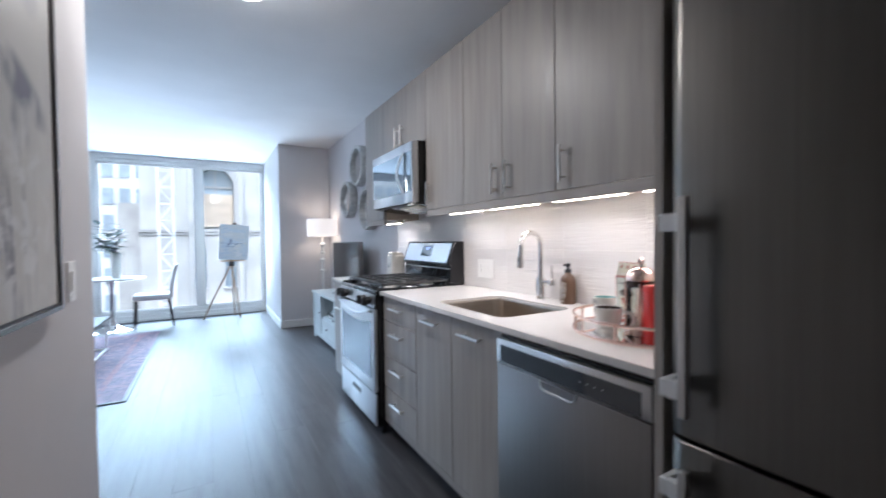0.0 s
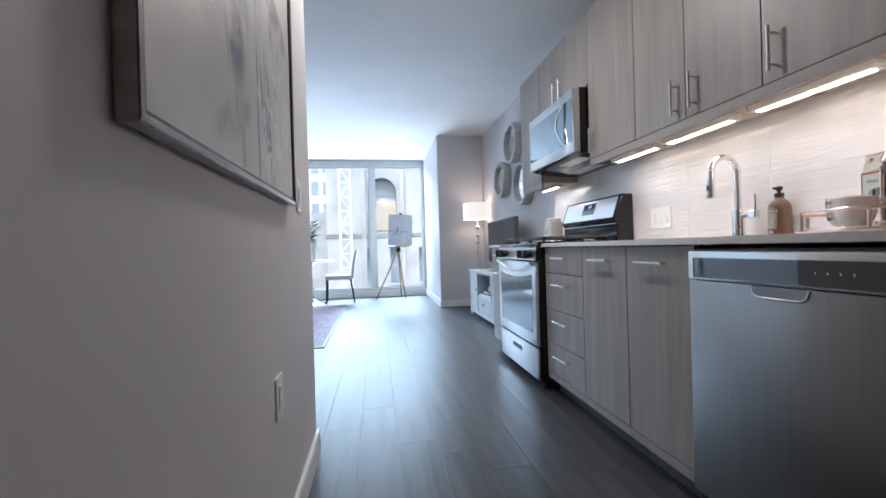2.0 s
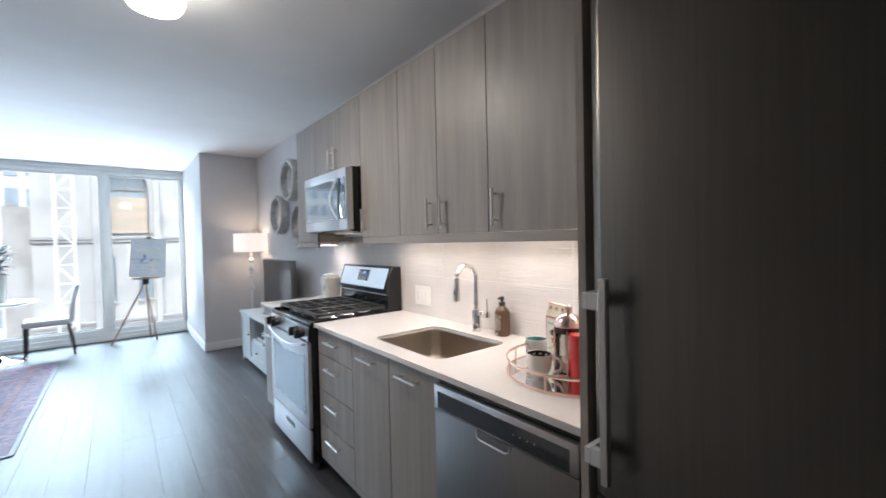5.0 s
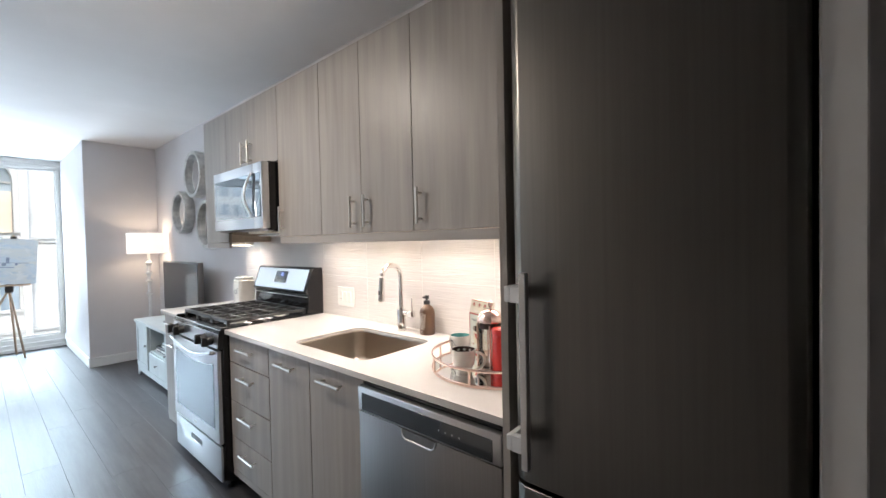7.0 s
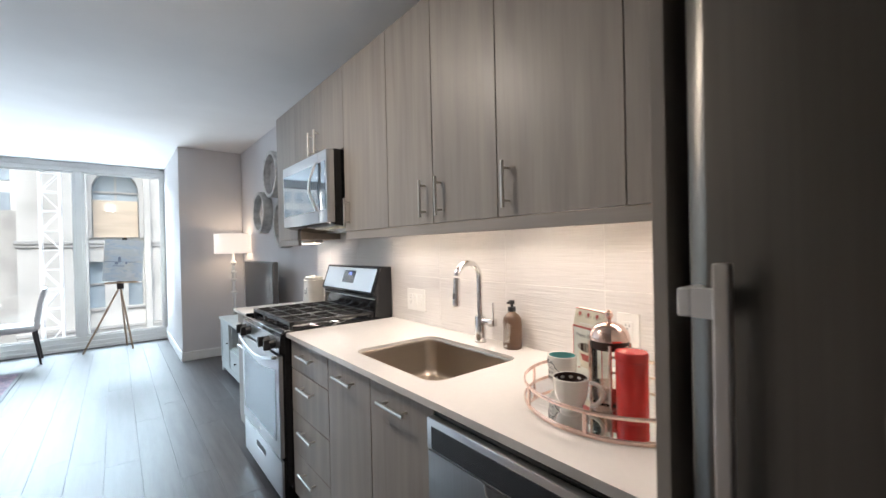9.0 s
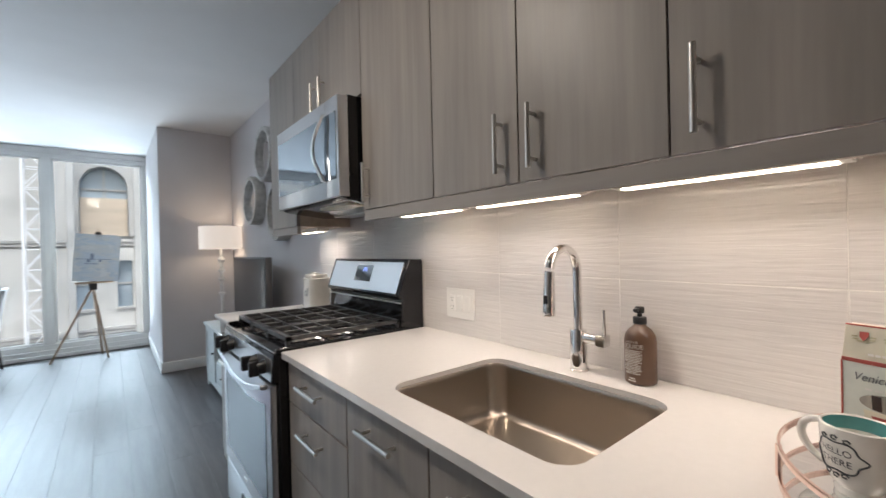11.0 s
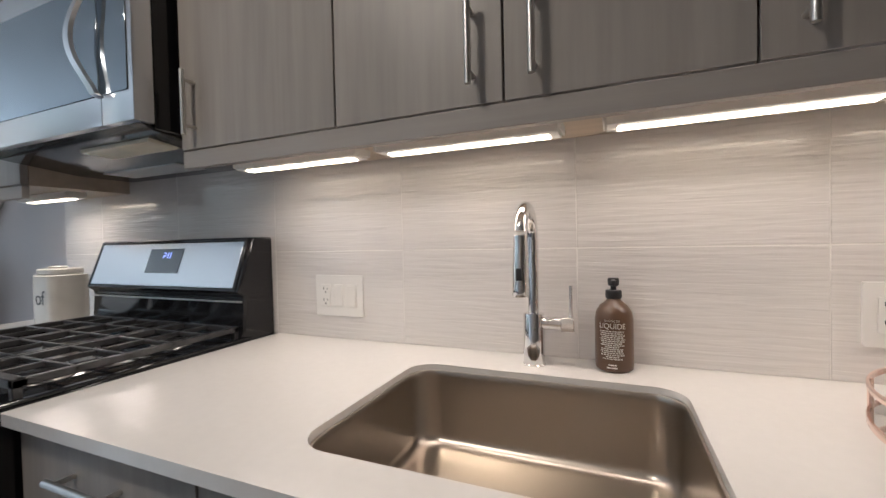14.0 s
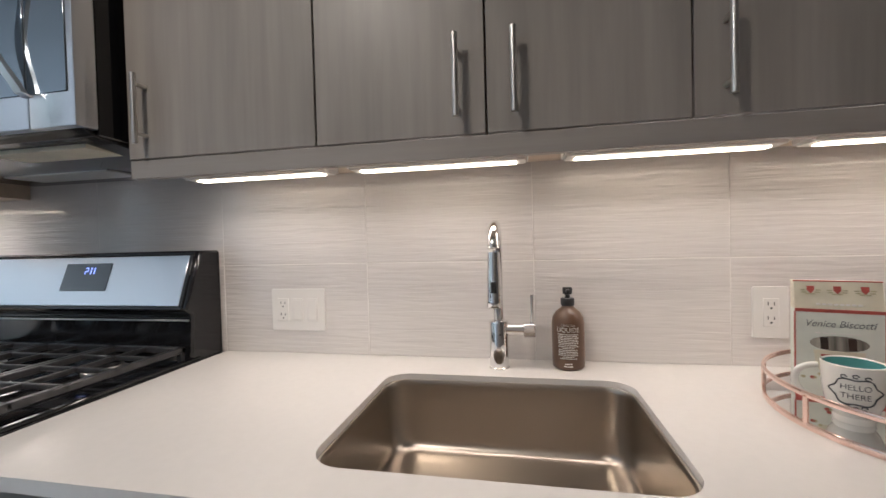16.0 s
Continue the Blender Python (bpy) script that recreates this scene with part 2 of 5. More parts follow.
# Lightened copy of brushed_stainless, with reflected window light put into its colour
FASCIA = surface("window_lit_stainless", (0.78, 0.79, 0.81), 0.28, 1.0, vary=0.01, scale=1.5, rough_vary=0.012)
NICKEL = surface("brushed_nickel", (0.70, 0.68, 0.65), 0.3, 1.0, vary=0.02, scale=20, rough_vary=0.04)
CHROME = surface("polished_chrome", (0.80, 0.79, 0.78), 0.06, 1.0, vary=0.01, rough_vary=0.02)
# Pale tone: light caught by the handle brackets is put into this colour
SATIN = surface("lit_bracket_satin", (0.80, 0.81, 0.82), 0.4, 0.3, vary=0.03, scale=8)
ROSE = surface("rose_gold_metal", (0.90, 0.68, 0.60), 0.18, 1.0, vary=0.03, scale=10, rough_vary=0.05)
BLACK = surface("black_enamel", (0.012, 0.012, 0.014), 0.09, vary=0.05, rough_vary=0.05)
IRON = surface("cast_iron", (0.046, 0.046, 0.048), 0.32, vary=0.15, scale=40, bump=0.3, bump_scale=300)
RUBBER = surface("black_plastic", (0.02, 0.02, 0.022), 0.4, vary=0.1, scale=30)
DARKGLASS = surface("dark_glass", (0.025, 0.03, 0.035), 0.06, vary=0.03, rough_vary=0.02, spec=0.9, coat=0.6)
MIRRORGLASS = surface("half_mirrored_glass", (0.27, 0.31, 0.35), 0.05, 0.9, vary=0.03, rough_vary=0.02)
OVENGLASS = surface("oven_window_glass", (0.19, 0.21, 0.23), 0.10, 0.85, vary=0.04, rough_vary=0.02)
DISPLAY = glowing("blue_display_digits", (0.10, 0.22, 1.0), 0.4)
MIRROR = surface("mirror_silver", (0.86, 0.87, 0.87), 0.02, 1.0, vary=0.005, rough_vary=0.01)
SILVER = surface("silver_leaf_frame", (0.55, 0.54, 0.52), 0.42, 0.45, vary=0.12, scale=18, bump=0.25, bump_scale=120)
PICFRAME = surface("champagne_silver_frame", (0.34, 0.31, 0.28), 0.25, 1.0, vary=0.08, scale=4, stretch=(1, 1, 8), rough_vary=0.06)
GLASS = clear("window_glass", (0.93, 0.97, 0.98))
JUG = clear("clear_glass", (0.96, 0.97, 0.96))
LEDGLOW = glowing("led_diffuser", (1.0, 0.84, 0.66), 2.2)
DOMEGLOW = glowing("opal_glass_shade", (1.0, 0.88, 0.74), 1.9)
LINEN = glowing("linen_lamp_shade", (1.0, 0.82, 0.68), 0.11)
GROUT = surface("pale_grout", (0.80, 0.77, 0.73), 0.8, vary=0.04, scale=20)
TILE = wavy_tile()
PLASTIC = surface("white_plastic", (0.80, 0.78, 0.75), 0.3, vary=0.01)
DARKSLOT = surface("outlet_slot", (0.05, 0.05, 0.05), 0.6, vary=0.05)
PLANK = surface("dark_oak_plank", (0.046, 0.043, 0.046), 0.40, vary=0.14, scale=2.2, stretch=(9, 0.7, 1), fine=0.7, fine_scale=16, bump=0.22, bump_scale=26,
                by_object=0.35, rough_vary=0.06, spec=0.36, second=(0.084, 0.079, 0.082))
SUBFLOOR = surface("floor_underlay", (0.03, 0.026, 0.024), 0.8, vary=0.1)
AMBER = surface("frosted_amber_glass", (0.115, 0.062, 0.036), 0.34, vary=0.05, scale=12, coat=0.15)
LABEL = surface("white_print", (0.82, 0.79, 0.74), 0.6, vary=0.02)
CERAMIC = surface("glazed_ceramic", (0.76, 0.74, 0.69), 0.12, vary=0.03, scale=14, rough_vary=0.04)
TEAL = surface("teal_glaze", (0.10, 0.33, 0.33), 0.15, vary=0.06, scale=12)
BROWNGLAZE = surface("dark_brown_glaze", (0.05, 0.03, 0.025), 0.15, vary=0.06)
PALEINK = surface("grey_script_ink", (0.22, 0.23, 0.22), 0.5, vary=0.1)
INK = surface("dark_grey_ink", (0.07, 0.075, 0.08), 0.5, vary=0.1)
CARD = surface("pale_printed_card", (0.74, 0.755, 0.68), 0.35, vary=0.05, scale=14)
CARDTOP = surface("cream_printed_card", (0.72, 0.67, 0.53), 0.35, vary=0.06, scale=18)
LEAFPRINT = surface("faint_olive_print", (0.50, 0.46, 0.30), 0.4, vary=0.1, scale=60)
REDPRINT = surface("dull_red_print", (0.45, 0.09, 0.07), 0.4, vary=0.08, scale=60)
REDCAN = surface("red_lacquered_tin", (0.58, 0.035, 0.03), 0.22, vary=0.06, scale=8)
CONSOLE = surface("pale_blue_grey_paint", (0.56, 0.60, 0.60), 0.4, vary=0.04, scale=8)
TVBACK = surface("grey_television_bezel", (0.10, 0.095, 0.095), 0.3, vary=0.05)
SCREEN = surface("television_screen", (0.02, 0.02, 0.022), 0.13, vary=0.03, spec=0.7)
LEATHER = surface("off_white_upholstery", (0.74, 0.73, 0.71), 0.5, vary=0.04, scale=10, bump=0.2, bump_scale=150)
DARKWOOD = surface("dark_stained_wood", (0.035, 0.028, 0.025), 0.4, vary=0.15, scale=6, stretch=(8, 8, 1))
PALEWOOD = surface("pale_beech_wood", (0.42, 0.30, 0.20), 0.5, vary=0.1, scale=5, stretch=(8, 8, 1))
LEAF = surface("dark_green_leaf", (0.030, 0.058, 0.040), 0.55, vary=0.2, scale=20)
RUG = canvas_paint("faded_purple_rug", (0.17, 0.105, 0.16), [((0.10, 0.07, 0.14), 5, 0.45, 0.6, (1, 1, 1)), ((0.30, 0.16, 0.19), 9, 0.5, 0.62, (1, 2, 1)),
                   ((0.08, 0.055, 0.10), 24, 0.52, 0.6, (2, 1, 1)), ((0.34, 0.25, 0.27), 60, 0.56, 0.66, (1, 1, 1))])
RUGEDGE = canvas_paint("rug_border_pile", (0.26, 0.11, 0.14), [((0.12, 0.07, 0.13), 14, 0.48, 0.58, (1, 1, 1)), ((0.36, 0.22, 0.22), 45, 0.54, 0.64, (1, 1, 1))])
ART = brushed_canvas()
ART2 = canvas_paint("pale_beach_painting", (0.66, 0.72, 0.76), [((0.78, 0.75, 0.68), 2.2, 0.40, 0.60, (1, 1, 2.5)), ((0.58, 0.65, 0.70), 6, 0.55, 0.68, (1, 1, 3)), ((0.80, 0.80, 0.78), 9, 0.52, 0.64, (1, 1, 2))])
PAINTBLUE = surface("grey_blue_paint", (0.30, 0.34, 0.42), 0.6, vary=0.15, scale=20)
STONE = surface("pale_limestone", (0.50, 0.495, 0.485), 0.8, vary=0.08, scale=0.7, fine=0.4, fine_scale=12, bump=0.3, bump_scale=6)
STONE_D = surface("weathered_limestone", (0.41, 0.405, 0.40), 0.8, vary=0.1, scale=0.8, fine=0.4, fine_scale=10)
FARGLASS = surface("far_window_glass", (0.30, 0.36, 0.42), 0.1, vary=0.1, scale=1)
FARWALL = surface("far_tower_concrete", (0.62, 0.62, 0.62), 0.8, vary=0.05, scale=0.3)
BOARD = surface("beige_boarding", (0.50, 0.42, 0.34), 0.7, vary=0.06, scale=1, stretch=(0.4, 1, 4))
CRANE = surface("white_crane_paint", (0.75, 0.76, 0.78), 0.5, vary=0.05, scale=3)
ASPHALT = surface("asphalt", (0.06, 0.06, 0.062), 0.9, vary=0.15, scale=0.5)


# ---- building blocks ----
def box(x0, y0, z0, x1, y1, z1, bev=0.0015, seg=1):
    bm = bmesh.new()
    bmesh.ops.create_cube(bm, size=1)
    bmesh.ops.scale(bm, vec=(x1 - x0, y1 - y0, z1 - z0), verts=bm.verts)
    bmesh.ops.translate(bm, vec=((x0 + x1) / 2, (y0 + y1) / 2, (z0 + z1) / 2), verts=bm.verts)
    if bev:
        bmesh.ops.bevel(bm, geom=bm.edges[:], offset=min(bev, 0.45 * min(x1 - x0, y1 - y0, z1 - z0)), segments=seg, affect="EDGES", profile=0.5)
    return bm


def join(*bms):
    out = bms[0]
    for b in bms[1:]:
        me = bpy.data.meshes.new("tmp")
        b.to_mesh(me)
        b.free()
        out.from_mesh(me)
        bpy.data.meshes.remove(me)
    return out


def loft(loops, close_u=True, cap0=False, cap1=False):
    bm = bmesh.new()
    rows = [[bm.verts.new(p) for p in loop] for loop in loops]
    n = len(rows[0])
    for a, b in zip(rows, rows[1:]):
        for i in range(n if close_u else n - 1):
            j = (i + 1) % n
            bm.faces.new((a[i], a[j], b[j], b[i]))
    if cap0:
        bm.faces.new(rows[0][::-1])
    if cap1:
        bm.faces.new(rows[-1])
    bmesh.ops.recalc_face_normals(bm, faces=bm.faces[:])
    return bm


def lathe(profile, cx=0.0, cy=0.0, cz=0.0, seg=32, caps=True):
    """Turned shape about an upright axis: profile of (radius, height)."""
    loops = [[(cx + r * math.cos(2 * math.pi * i / seg), cy + r * math.sin(2 * math.pi * i / seg), cz + z) for i in range(seg)] for r, z in profile]
    bm = loft(loops, cap0=caps and profile[0][0] > 1e-4, cap1=caps and profile[-1][0] > 1e-4)
    bmesh.ops.remove_doubles(bm, verts=bm.verts[:], dist=1e-6)
    return bm


def tube(points, r, seg=12, closed=False, flat=1.0):
    """A round bar along a line of points; r may be a list."""
    pts = [Vector(p) for p in points]
    n = len(pts)
    rs = r if isinstance(r, (list, tuple)) else [r] * n
    loops, up = [], None
    for i, p in enumerate(pts):
        a = pts[(i - 1) % n] if closed or i else p
        b = pts[(i + 1) % n] if closed or i < n - 1 else p
        d = (b - a).normalized()
        if up is None:
            up = Vector((0, 0, 1)) if abs(d.z) < 0.9 else Vector((0, 1, 0))
        side = d.cross(up).normalized()
        up = side.cross(d).normalized()
        loops.append([tuple(p + rs[i] * (math.cos(2 * math.pi * k / seg) * side * flat + math.sin(2 * math.pi * k / seg) * up)) for k in range(seg)])
    if closed:
        loops.append(loops[0])
        bm = loft(loops)
        bmesh.ops.remove_doubles(bm, verts=bm.verts[:], dist=1e-6)
        return bm
    return loft(loops, cap0=True, cap1=True)


def cyl(p0, p1, r, seg=16):
    return tube([p0, p1], r, seg)


def prism(outline, axis, a, b, bev=0.0):
    """Outline in the two other axes, drawn out along axis from a to b."""
    def place(u, v, w):
        return {"x": (w, u, v), "y": (u, w, v), "z": (u, v, w)}[axis]
    bm = loft([[place(u, v, a) for u, v in outline], [place(u, v, b) for u, v in outline]], cap0=True, cap1=True)
    if bev:
        bmesh.ops.bevel(bm, geom=bm.edges[:], offset=bev, segments=1, affect="EDGES", profile=0.5)
    return bm


def round_rect(x0, y0, x1, y1, r, n=6):
    out = []
    for cx, cy, a0 in ((x1 - r, y1 - r, 0), (x0 + r, y1 - r, 90), (x0 + r, y0 + r, 180), (x1 - r, y0 + r, 270)):
        for k in range(n + 1):
            a = radians(a0 + 90 * k / n)
            out.append((cx + r * math.cos(a), cy + r * math.sin(a)))
    return out


def sheet_with_hole(outer, inner, z0, z1):
    """A slab with a hole: outlines in x and y."""
    bm = bmesh.new()
    for z in (z0, z1):
        edges = []
        for loop in (outer, inner):
            vs = [bm.verts.new((x, y, z)) for x, y in loop]
            edges += [bm.edges.new((vs[i], vs[(i + 1) % len(vs)])) for i in range(len(vs))]
        bmesh.ops.triangle_fill(bm, use_beauty=True, edges=edges)
    for loop in (outer, inner):
        lo = [next(v for v in bm.verts if (v.co - Vector((x, y, z0))).length < 1e-6) for x, y in loop]
        hi = [next(v for v in bm.verts if (v.co - Vector((x, y, z1))).length < 1e-6) for x, y in loop]
        for i in range(len(loop)):
            j = (i + 1) % len(loop)
            bm.faces.new((lo[i], lo[j], hi[j], hi[i]))
    bmesh.ops.recalc_face_normals(bm, faces=bm.faces[:])
    return bm


def mesh_of(name, bm, material, origin=(0, 0, 0), smooth=True):
    bm.normal_update()
    if smooth:
        for e in bm.edges:
            e.smooth = len(e.link_faces) == 2 and e.calc_face_angle(0) < radians(38)
        for f in bm.faces:
            f.smooth = True
    bmesh.ops.translate(bm, vec=-Vector(origin), verts=bm.verts)
    me = bpy.data.meshes.new(name)
    bm.to_mesh(me)
    bm.free()
    me.materials.append(material)
    return me


def thing(name, at, label, category, group="", kind=""):
    ob = new(name)
    ob.location = at
    ob.empty_display_size = 0.05
    return tagged(ob, label, category, group, kind)


def home(ob):
    v = Vector((0, 0, 0))
    while ob:
        v += ob.location
        ob = ob.parent
    return v


def part(name, bm, material, parent, label=""):
    ob = new(name, mesh_of(name, bm, material, home(parent)))
    ob.parent = parent
    return tagged(ob, label)


def solid(name, bm, material, at, label, category="", group="", kind=""):
    ob = new(name, mesh_of(name, bm, material, at))
    ob.location = at
    return tagged(ob, label, category, group, kind)


def setting(name, bm, material, label="", at=(0, 0, 0)):
    return solid(name, bm, material, at, label, kind="structure")


def letters(text, size, m, material, parent, name="lettering", depth=0.0003, shear=0.0, narrow=1.0):
    """Raised lettering in the built-in font, laid at the pose m (text runs along x, up is y, facing z)."""
    cu = bpy.data.curves.new("text", "FONT")
    cu.body, cu.size, cu.align_x, cu.align_y, cu.extrude, cu.shear = text, size, "CENTER", "CENTER", depth, shear
    ob = bpy.data.objects.new("text", cu)
    scene.collection.objects.link(ob)
    me = bpy.data.meshes.new_from_object(ob.evaluated_get(bpy.context.evaluated_depsgraph_get()))
    bpy.data.objects.remove(ob)
    bpy.data.curves.remove(cu)
    me.transform(m @ Matrix.Diagonal((narrow, 1, 1, 1)))
    me.transform(Matrix.Translation(-home(parent)))
    me.materials.clear()
    me.materials.append(material)
    out = new(name, me)
    out.parent = parent
    return out


def facing(p, normal):
    """The pose of flat print at p on an upright face with that normal."""
    nz = Vector(normal).normalized()
    ux = Vector((0, 0, 1)).cross(nz).normalized()
    return Matrix.Translation(p) @ Matrix((ux, nz.cross(ux), nz)).transposed().to_4x4()


# ---- structure ----
CEILING, GLASS_Y, WALL_X, LEFT_X = 2.62, 8.04, 1.542, -0.40
FAR_X, BACK_Y, CORNER_Y, COL_X, COL_Y = -5.2, -2.2, 1.92, 0.835, 6.165
setting("wall_east", box(WALL_X, BACK_Y - 0.12, 0, WALL_X + 0.15, GLASS_Y + 0.15, CEILING, 0), WALL, "pale grey painted wall behind the kitchen")
setting("wall_hall", box(LEFT_X - 0.12, BACK_Y, 0, LEFT_X, CORNER_Y, CEILING, 0.003), WALL, "pale grey painted hall wall with an outside corner")
setting("wall_living_south", box(FAR_X, CORNER_Y - 0.12, 0, LEFT_X - 0.12, CORNER_Y - 0.003, CEILING, 0), WALL, "pale grey painted living room wall")
setting("wall_west", box(FAR_X - 0.12, CORNER_Y - 0.12, 0, FAR_X, GLASS_Y + 0.15, CEILING, 0), WALL, "pale grey painted far wall")
setting("wall_back", box(LEFT_X - 0.12, BACK_Y - 0.12, 0, WALL_X, BACK_Y, CEILING, 0), WALL, "pale grey painted end wall of the hall")
setting("wall_column", box(COL_X, COL_Y, 0, WALL_X - 0.002, GLASS_Y + 0.15, CEILING - 0.002, 0.003), WALL, "boxed-out column in pale grey paint beside the window")
setting("ceiling", box(FAR_X - 0.12, BACK_Y - 0.12, CEILING, WALL_X + 0.15, GLASS_Y + 0.15, CEILING + 0.2, 0), CEIL, "smooth white painted ceiling")
def skirting(name, x0, y0, x1, y1):
    setting(name, join(box(x0, y0, 0.0, x1, y1, 0.095, 0.003), box(x0, y0, 0.095, x1 - 0.004 * (x1 - x0 > 0.05) - 0.0, y1, 0.11, 0.004)), WHITE, "white painted baseboard")
skirting("baseboard_hall", LEFT_X, BACK_Y, LEFT_X + 0.014, CORNER_Y + 0.014)
skirting("baseboard_corner", FAR_X, CORNER_Y, LEFT_X - 0.001, CORNER_Y + 0.014)
skirting("baseboard_column_side", COL_X - 0.014, COL_Y - 0.014, COL_X, GLASS_Y - 0.09)
skirting("baseboard_column_front", COL_X + 0.001, COL_Y - 0.014, WALL_X, COL_Y)
skirting("baseboard_east", WALL_X - 0.014, 3.62, WALL_X, COL_Y - 0.015)
skirting("baseboard_west", FAR_X, CORNER_Y + 0.015, FAR_X + 0.014, GLASS_Y - 0.09)

# window wall: floor-to-ceiling aluminium frames
window = thing("window_1", (-1.2, GLASS_Y, 0), "floor-to-ceiling window in pale aluminium frames", "window", kind="structure")
F0, F1 = GLASS_Y - 0.06, GLASS_Y + 0.06
part("window_head", join(box(FAR_X, F0, 2.50, COL_X, F1, CEILING - 0.001, 0.003), box(FAR_X, F0 - 0.025, 2.555, COL_X, F0, CEILING - 0.001, 0.003)), WHITE, window)
part("window_sill", join(box(FAR_X, F0, 0.0, COL_X - 0.015, F1, 0.165, 0.004), box(FAR_X, F0 - 0.03, 0.0, COL_X - 0.015, F0, 0.10, 0.004), box(FAR_X, F0 - 0.055, 0.0, COL_X - 0.015, F0 - 0.03, 0.045, 0.004)), WHITE, window, "stepped pale aluminium sill and heating trim")
for x0, x1 in ((-0.225, -0.12), (-1.70, -1.505), (-3.30, -3.18), (COL_X - 0.05, COL_X - 0.001), (FAR_X, FAR_X + 0.06)):
    part("mullion", join(box(x0, F0, 0.165, x1, F1, 2.50, 0.003), box(x0 + 0.02, F0 - 0.012, 0.165, x1 - 0.02, F0, 2.50, 0.003)), WHITE, window)
for x0, x1 in ((-0.12, COL_X - 0.05), (-1.505, -0.225), (-3.18, -1.70), (FAR_X + 0.06, -3.30)):
    g = part("pane", box(x0, GLASS_Y - 0.004, 0.165, x1, GLASS_Y + 0.004, 2.50, 0), GLASS, window, "clear glass pane")
    g.visible_shadow = False
    part("pane_bead", join(box(x0, GLASS_Y - 0.02, 2.475, x1, GLASS_Y - 0.005, 2.50, 0.002), box(x0, GLASS_Y - 0.02, 0.165, x1, GLASS_Y - 0.005, 0.19, 0.002),
         box(x0, GLASS_Y - 0.02, 0.19, x0 + 0.018, GLASS_Y - 0.005, 2.475, 0.002), box(x1 - 0.018, GLASS_Y - 0.02, 0.19, x1, GLASS_Y - 0.005, 2.475, 0.002)), WHITE, window)

# ---- kitchen ----
UF, BF, TILE_X = 1.215, 0.912, 1.532  # fronts of the upper and base cabinets, face of the tiles


def bar_handle(p0, p1, out, parent, r=0.006, stand=0.030):
    """Round bar handle from p0 to p1, held off the door by two posts; out is the way off the door."""
    p0, p1, o = Vector(p0), Vector(p1), Vector(out)
    d = (p1 - p0).normalized()
    a, b = p0 + d * 0.022, p1 - d * 0.022
    bm = join(tube([p0 + o * stand, p1 + o * stand], r, 14), cyl(a, a + o * stand, r * 0.75, 10), cyl(b, b + o * stand, r * 0.75, 10))
    return part("handle", bm, NICKEL, parent, "brushed nickel bar handle")


def upper_cabinet(y0, y1, z0, z1, handle_y, label="grey wood-grain wall cabinet with a flat door"):
    cab = thing("wall_cabinet", ((UF + WALL_X) / 2, (y0 + y1) / 2, z0), label, "cabinet", "kitchen wall cabinets")
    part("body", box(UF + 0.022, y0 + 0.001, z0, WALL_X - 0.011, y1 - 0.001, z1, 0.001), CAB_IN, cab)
    door = part("door", box(UF, y0 + 0.0009, z0 + 0.0012, UF + 0.020, y1 - 0.0009, z1, 0.0010), CAB, cab)
    if handle_y is not None:
        hz = z0 + 0.028
        bar_handle((UF, handle_y, hz), (UF, handle_y, hz + 0.15), (-1, 0, 0), door)
    return cab


Z_UP, Z_TOP = 1.430, 2.345
upper_cabinet(1.932, 2.385, Z_UP, Z_TOP, 2.335)
upper_cabinet(1.588, 1.930, Z_UP, Z_TOP, 1.640)
upper_cabinet(1.237, 1.586, Z_UP, Z_TOP, 1.535)
upper_cabinet(0.800, 1.235, Z_UP, Z_TOP, 1.187)
upper_cabinet(0.592, 0.798, Z_UP, Z_TOP, None)
upper_cabinet(2.787, 3.138, 1.895, Z_TOP, 2.835, "short grey wood-grain cabinet above the microwave")
upper_cabinet(2.387, 2.785, 1.895, Z_TOP, 2.737, "short grey wood-grain cabinet above the microwave")
upper_cabinet(3.140, 3.565, 1.405, Z_TOP, None)

for y0, y1, z in ((0.592, 2.385, Z_UP), (3.140, 3.565, 1.405)):
    solid("light_valance", box(UF + 0.003, y0, z - 0.042, UF + 0.022, y1, z - 0.0015, 0.001), CAB_H, (UF + 0.01, (y0 + y1) / 2, z - 0.042), "continuous grey wood-grain light valance below the cabinets", "valance", "light valances")
# slim lights under the wall cabinets
def led_bar(y0, y1, z):
    bar = thing("under_cabinet_light", (1.385, (y0 + y1) / 2, z), "slim white under-cabinet light bar, switched on", "light", "under-cabinet lights")
    part("housing", join(box(1.355, y0, z - 0.024, 1.415, y1, z, 0.002), box(1.352, y0 - 0.006, z - 0.020, 1.418, y0, z, 0.002), box(1.352, y1, z - 0.020, 1.418, y1 + 0.006, z, 0.002)), PLASTIC, bar)
    part("diffuser", box(1.374, y0 + 0.02, z - 0.0265, 1.402, y1 - 0.02, z - 0.0242, 0.0005), LEDGLOW, bar, "glowing warm diffuser")


for y0, y1 in ((1.985, 2.375), (1.515, 1.925), (1.015, 1.430), (0.61, 0.97)):
    led_bar(y0, y1, Z_UP - 0.001)
led_bar(3.20, 3.52, 1.404)

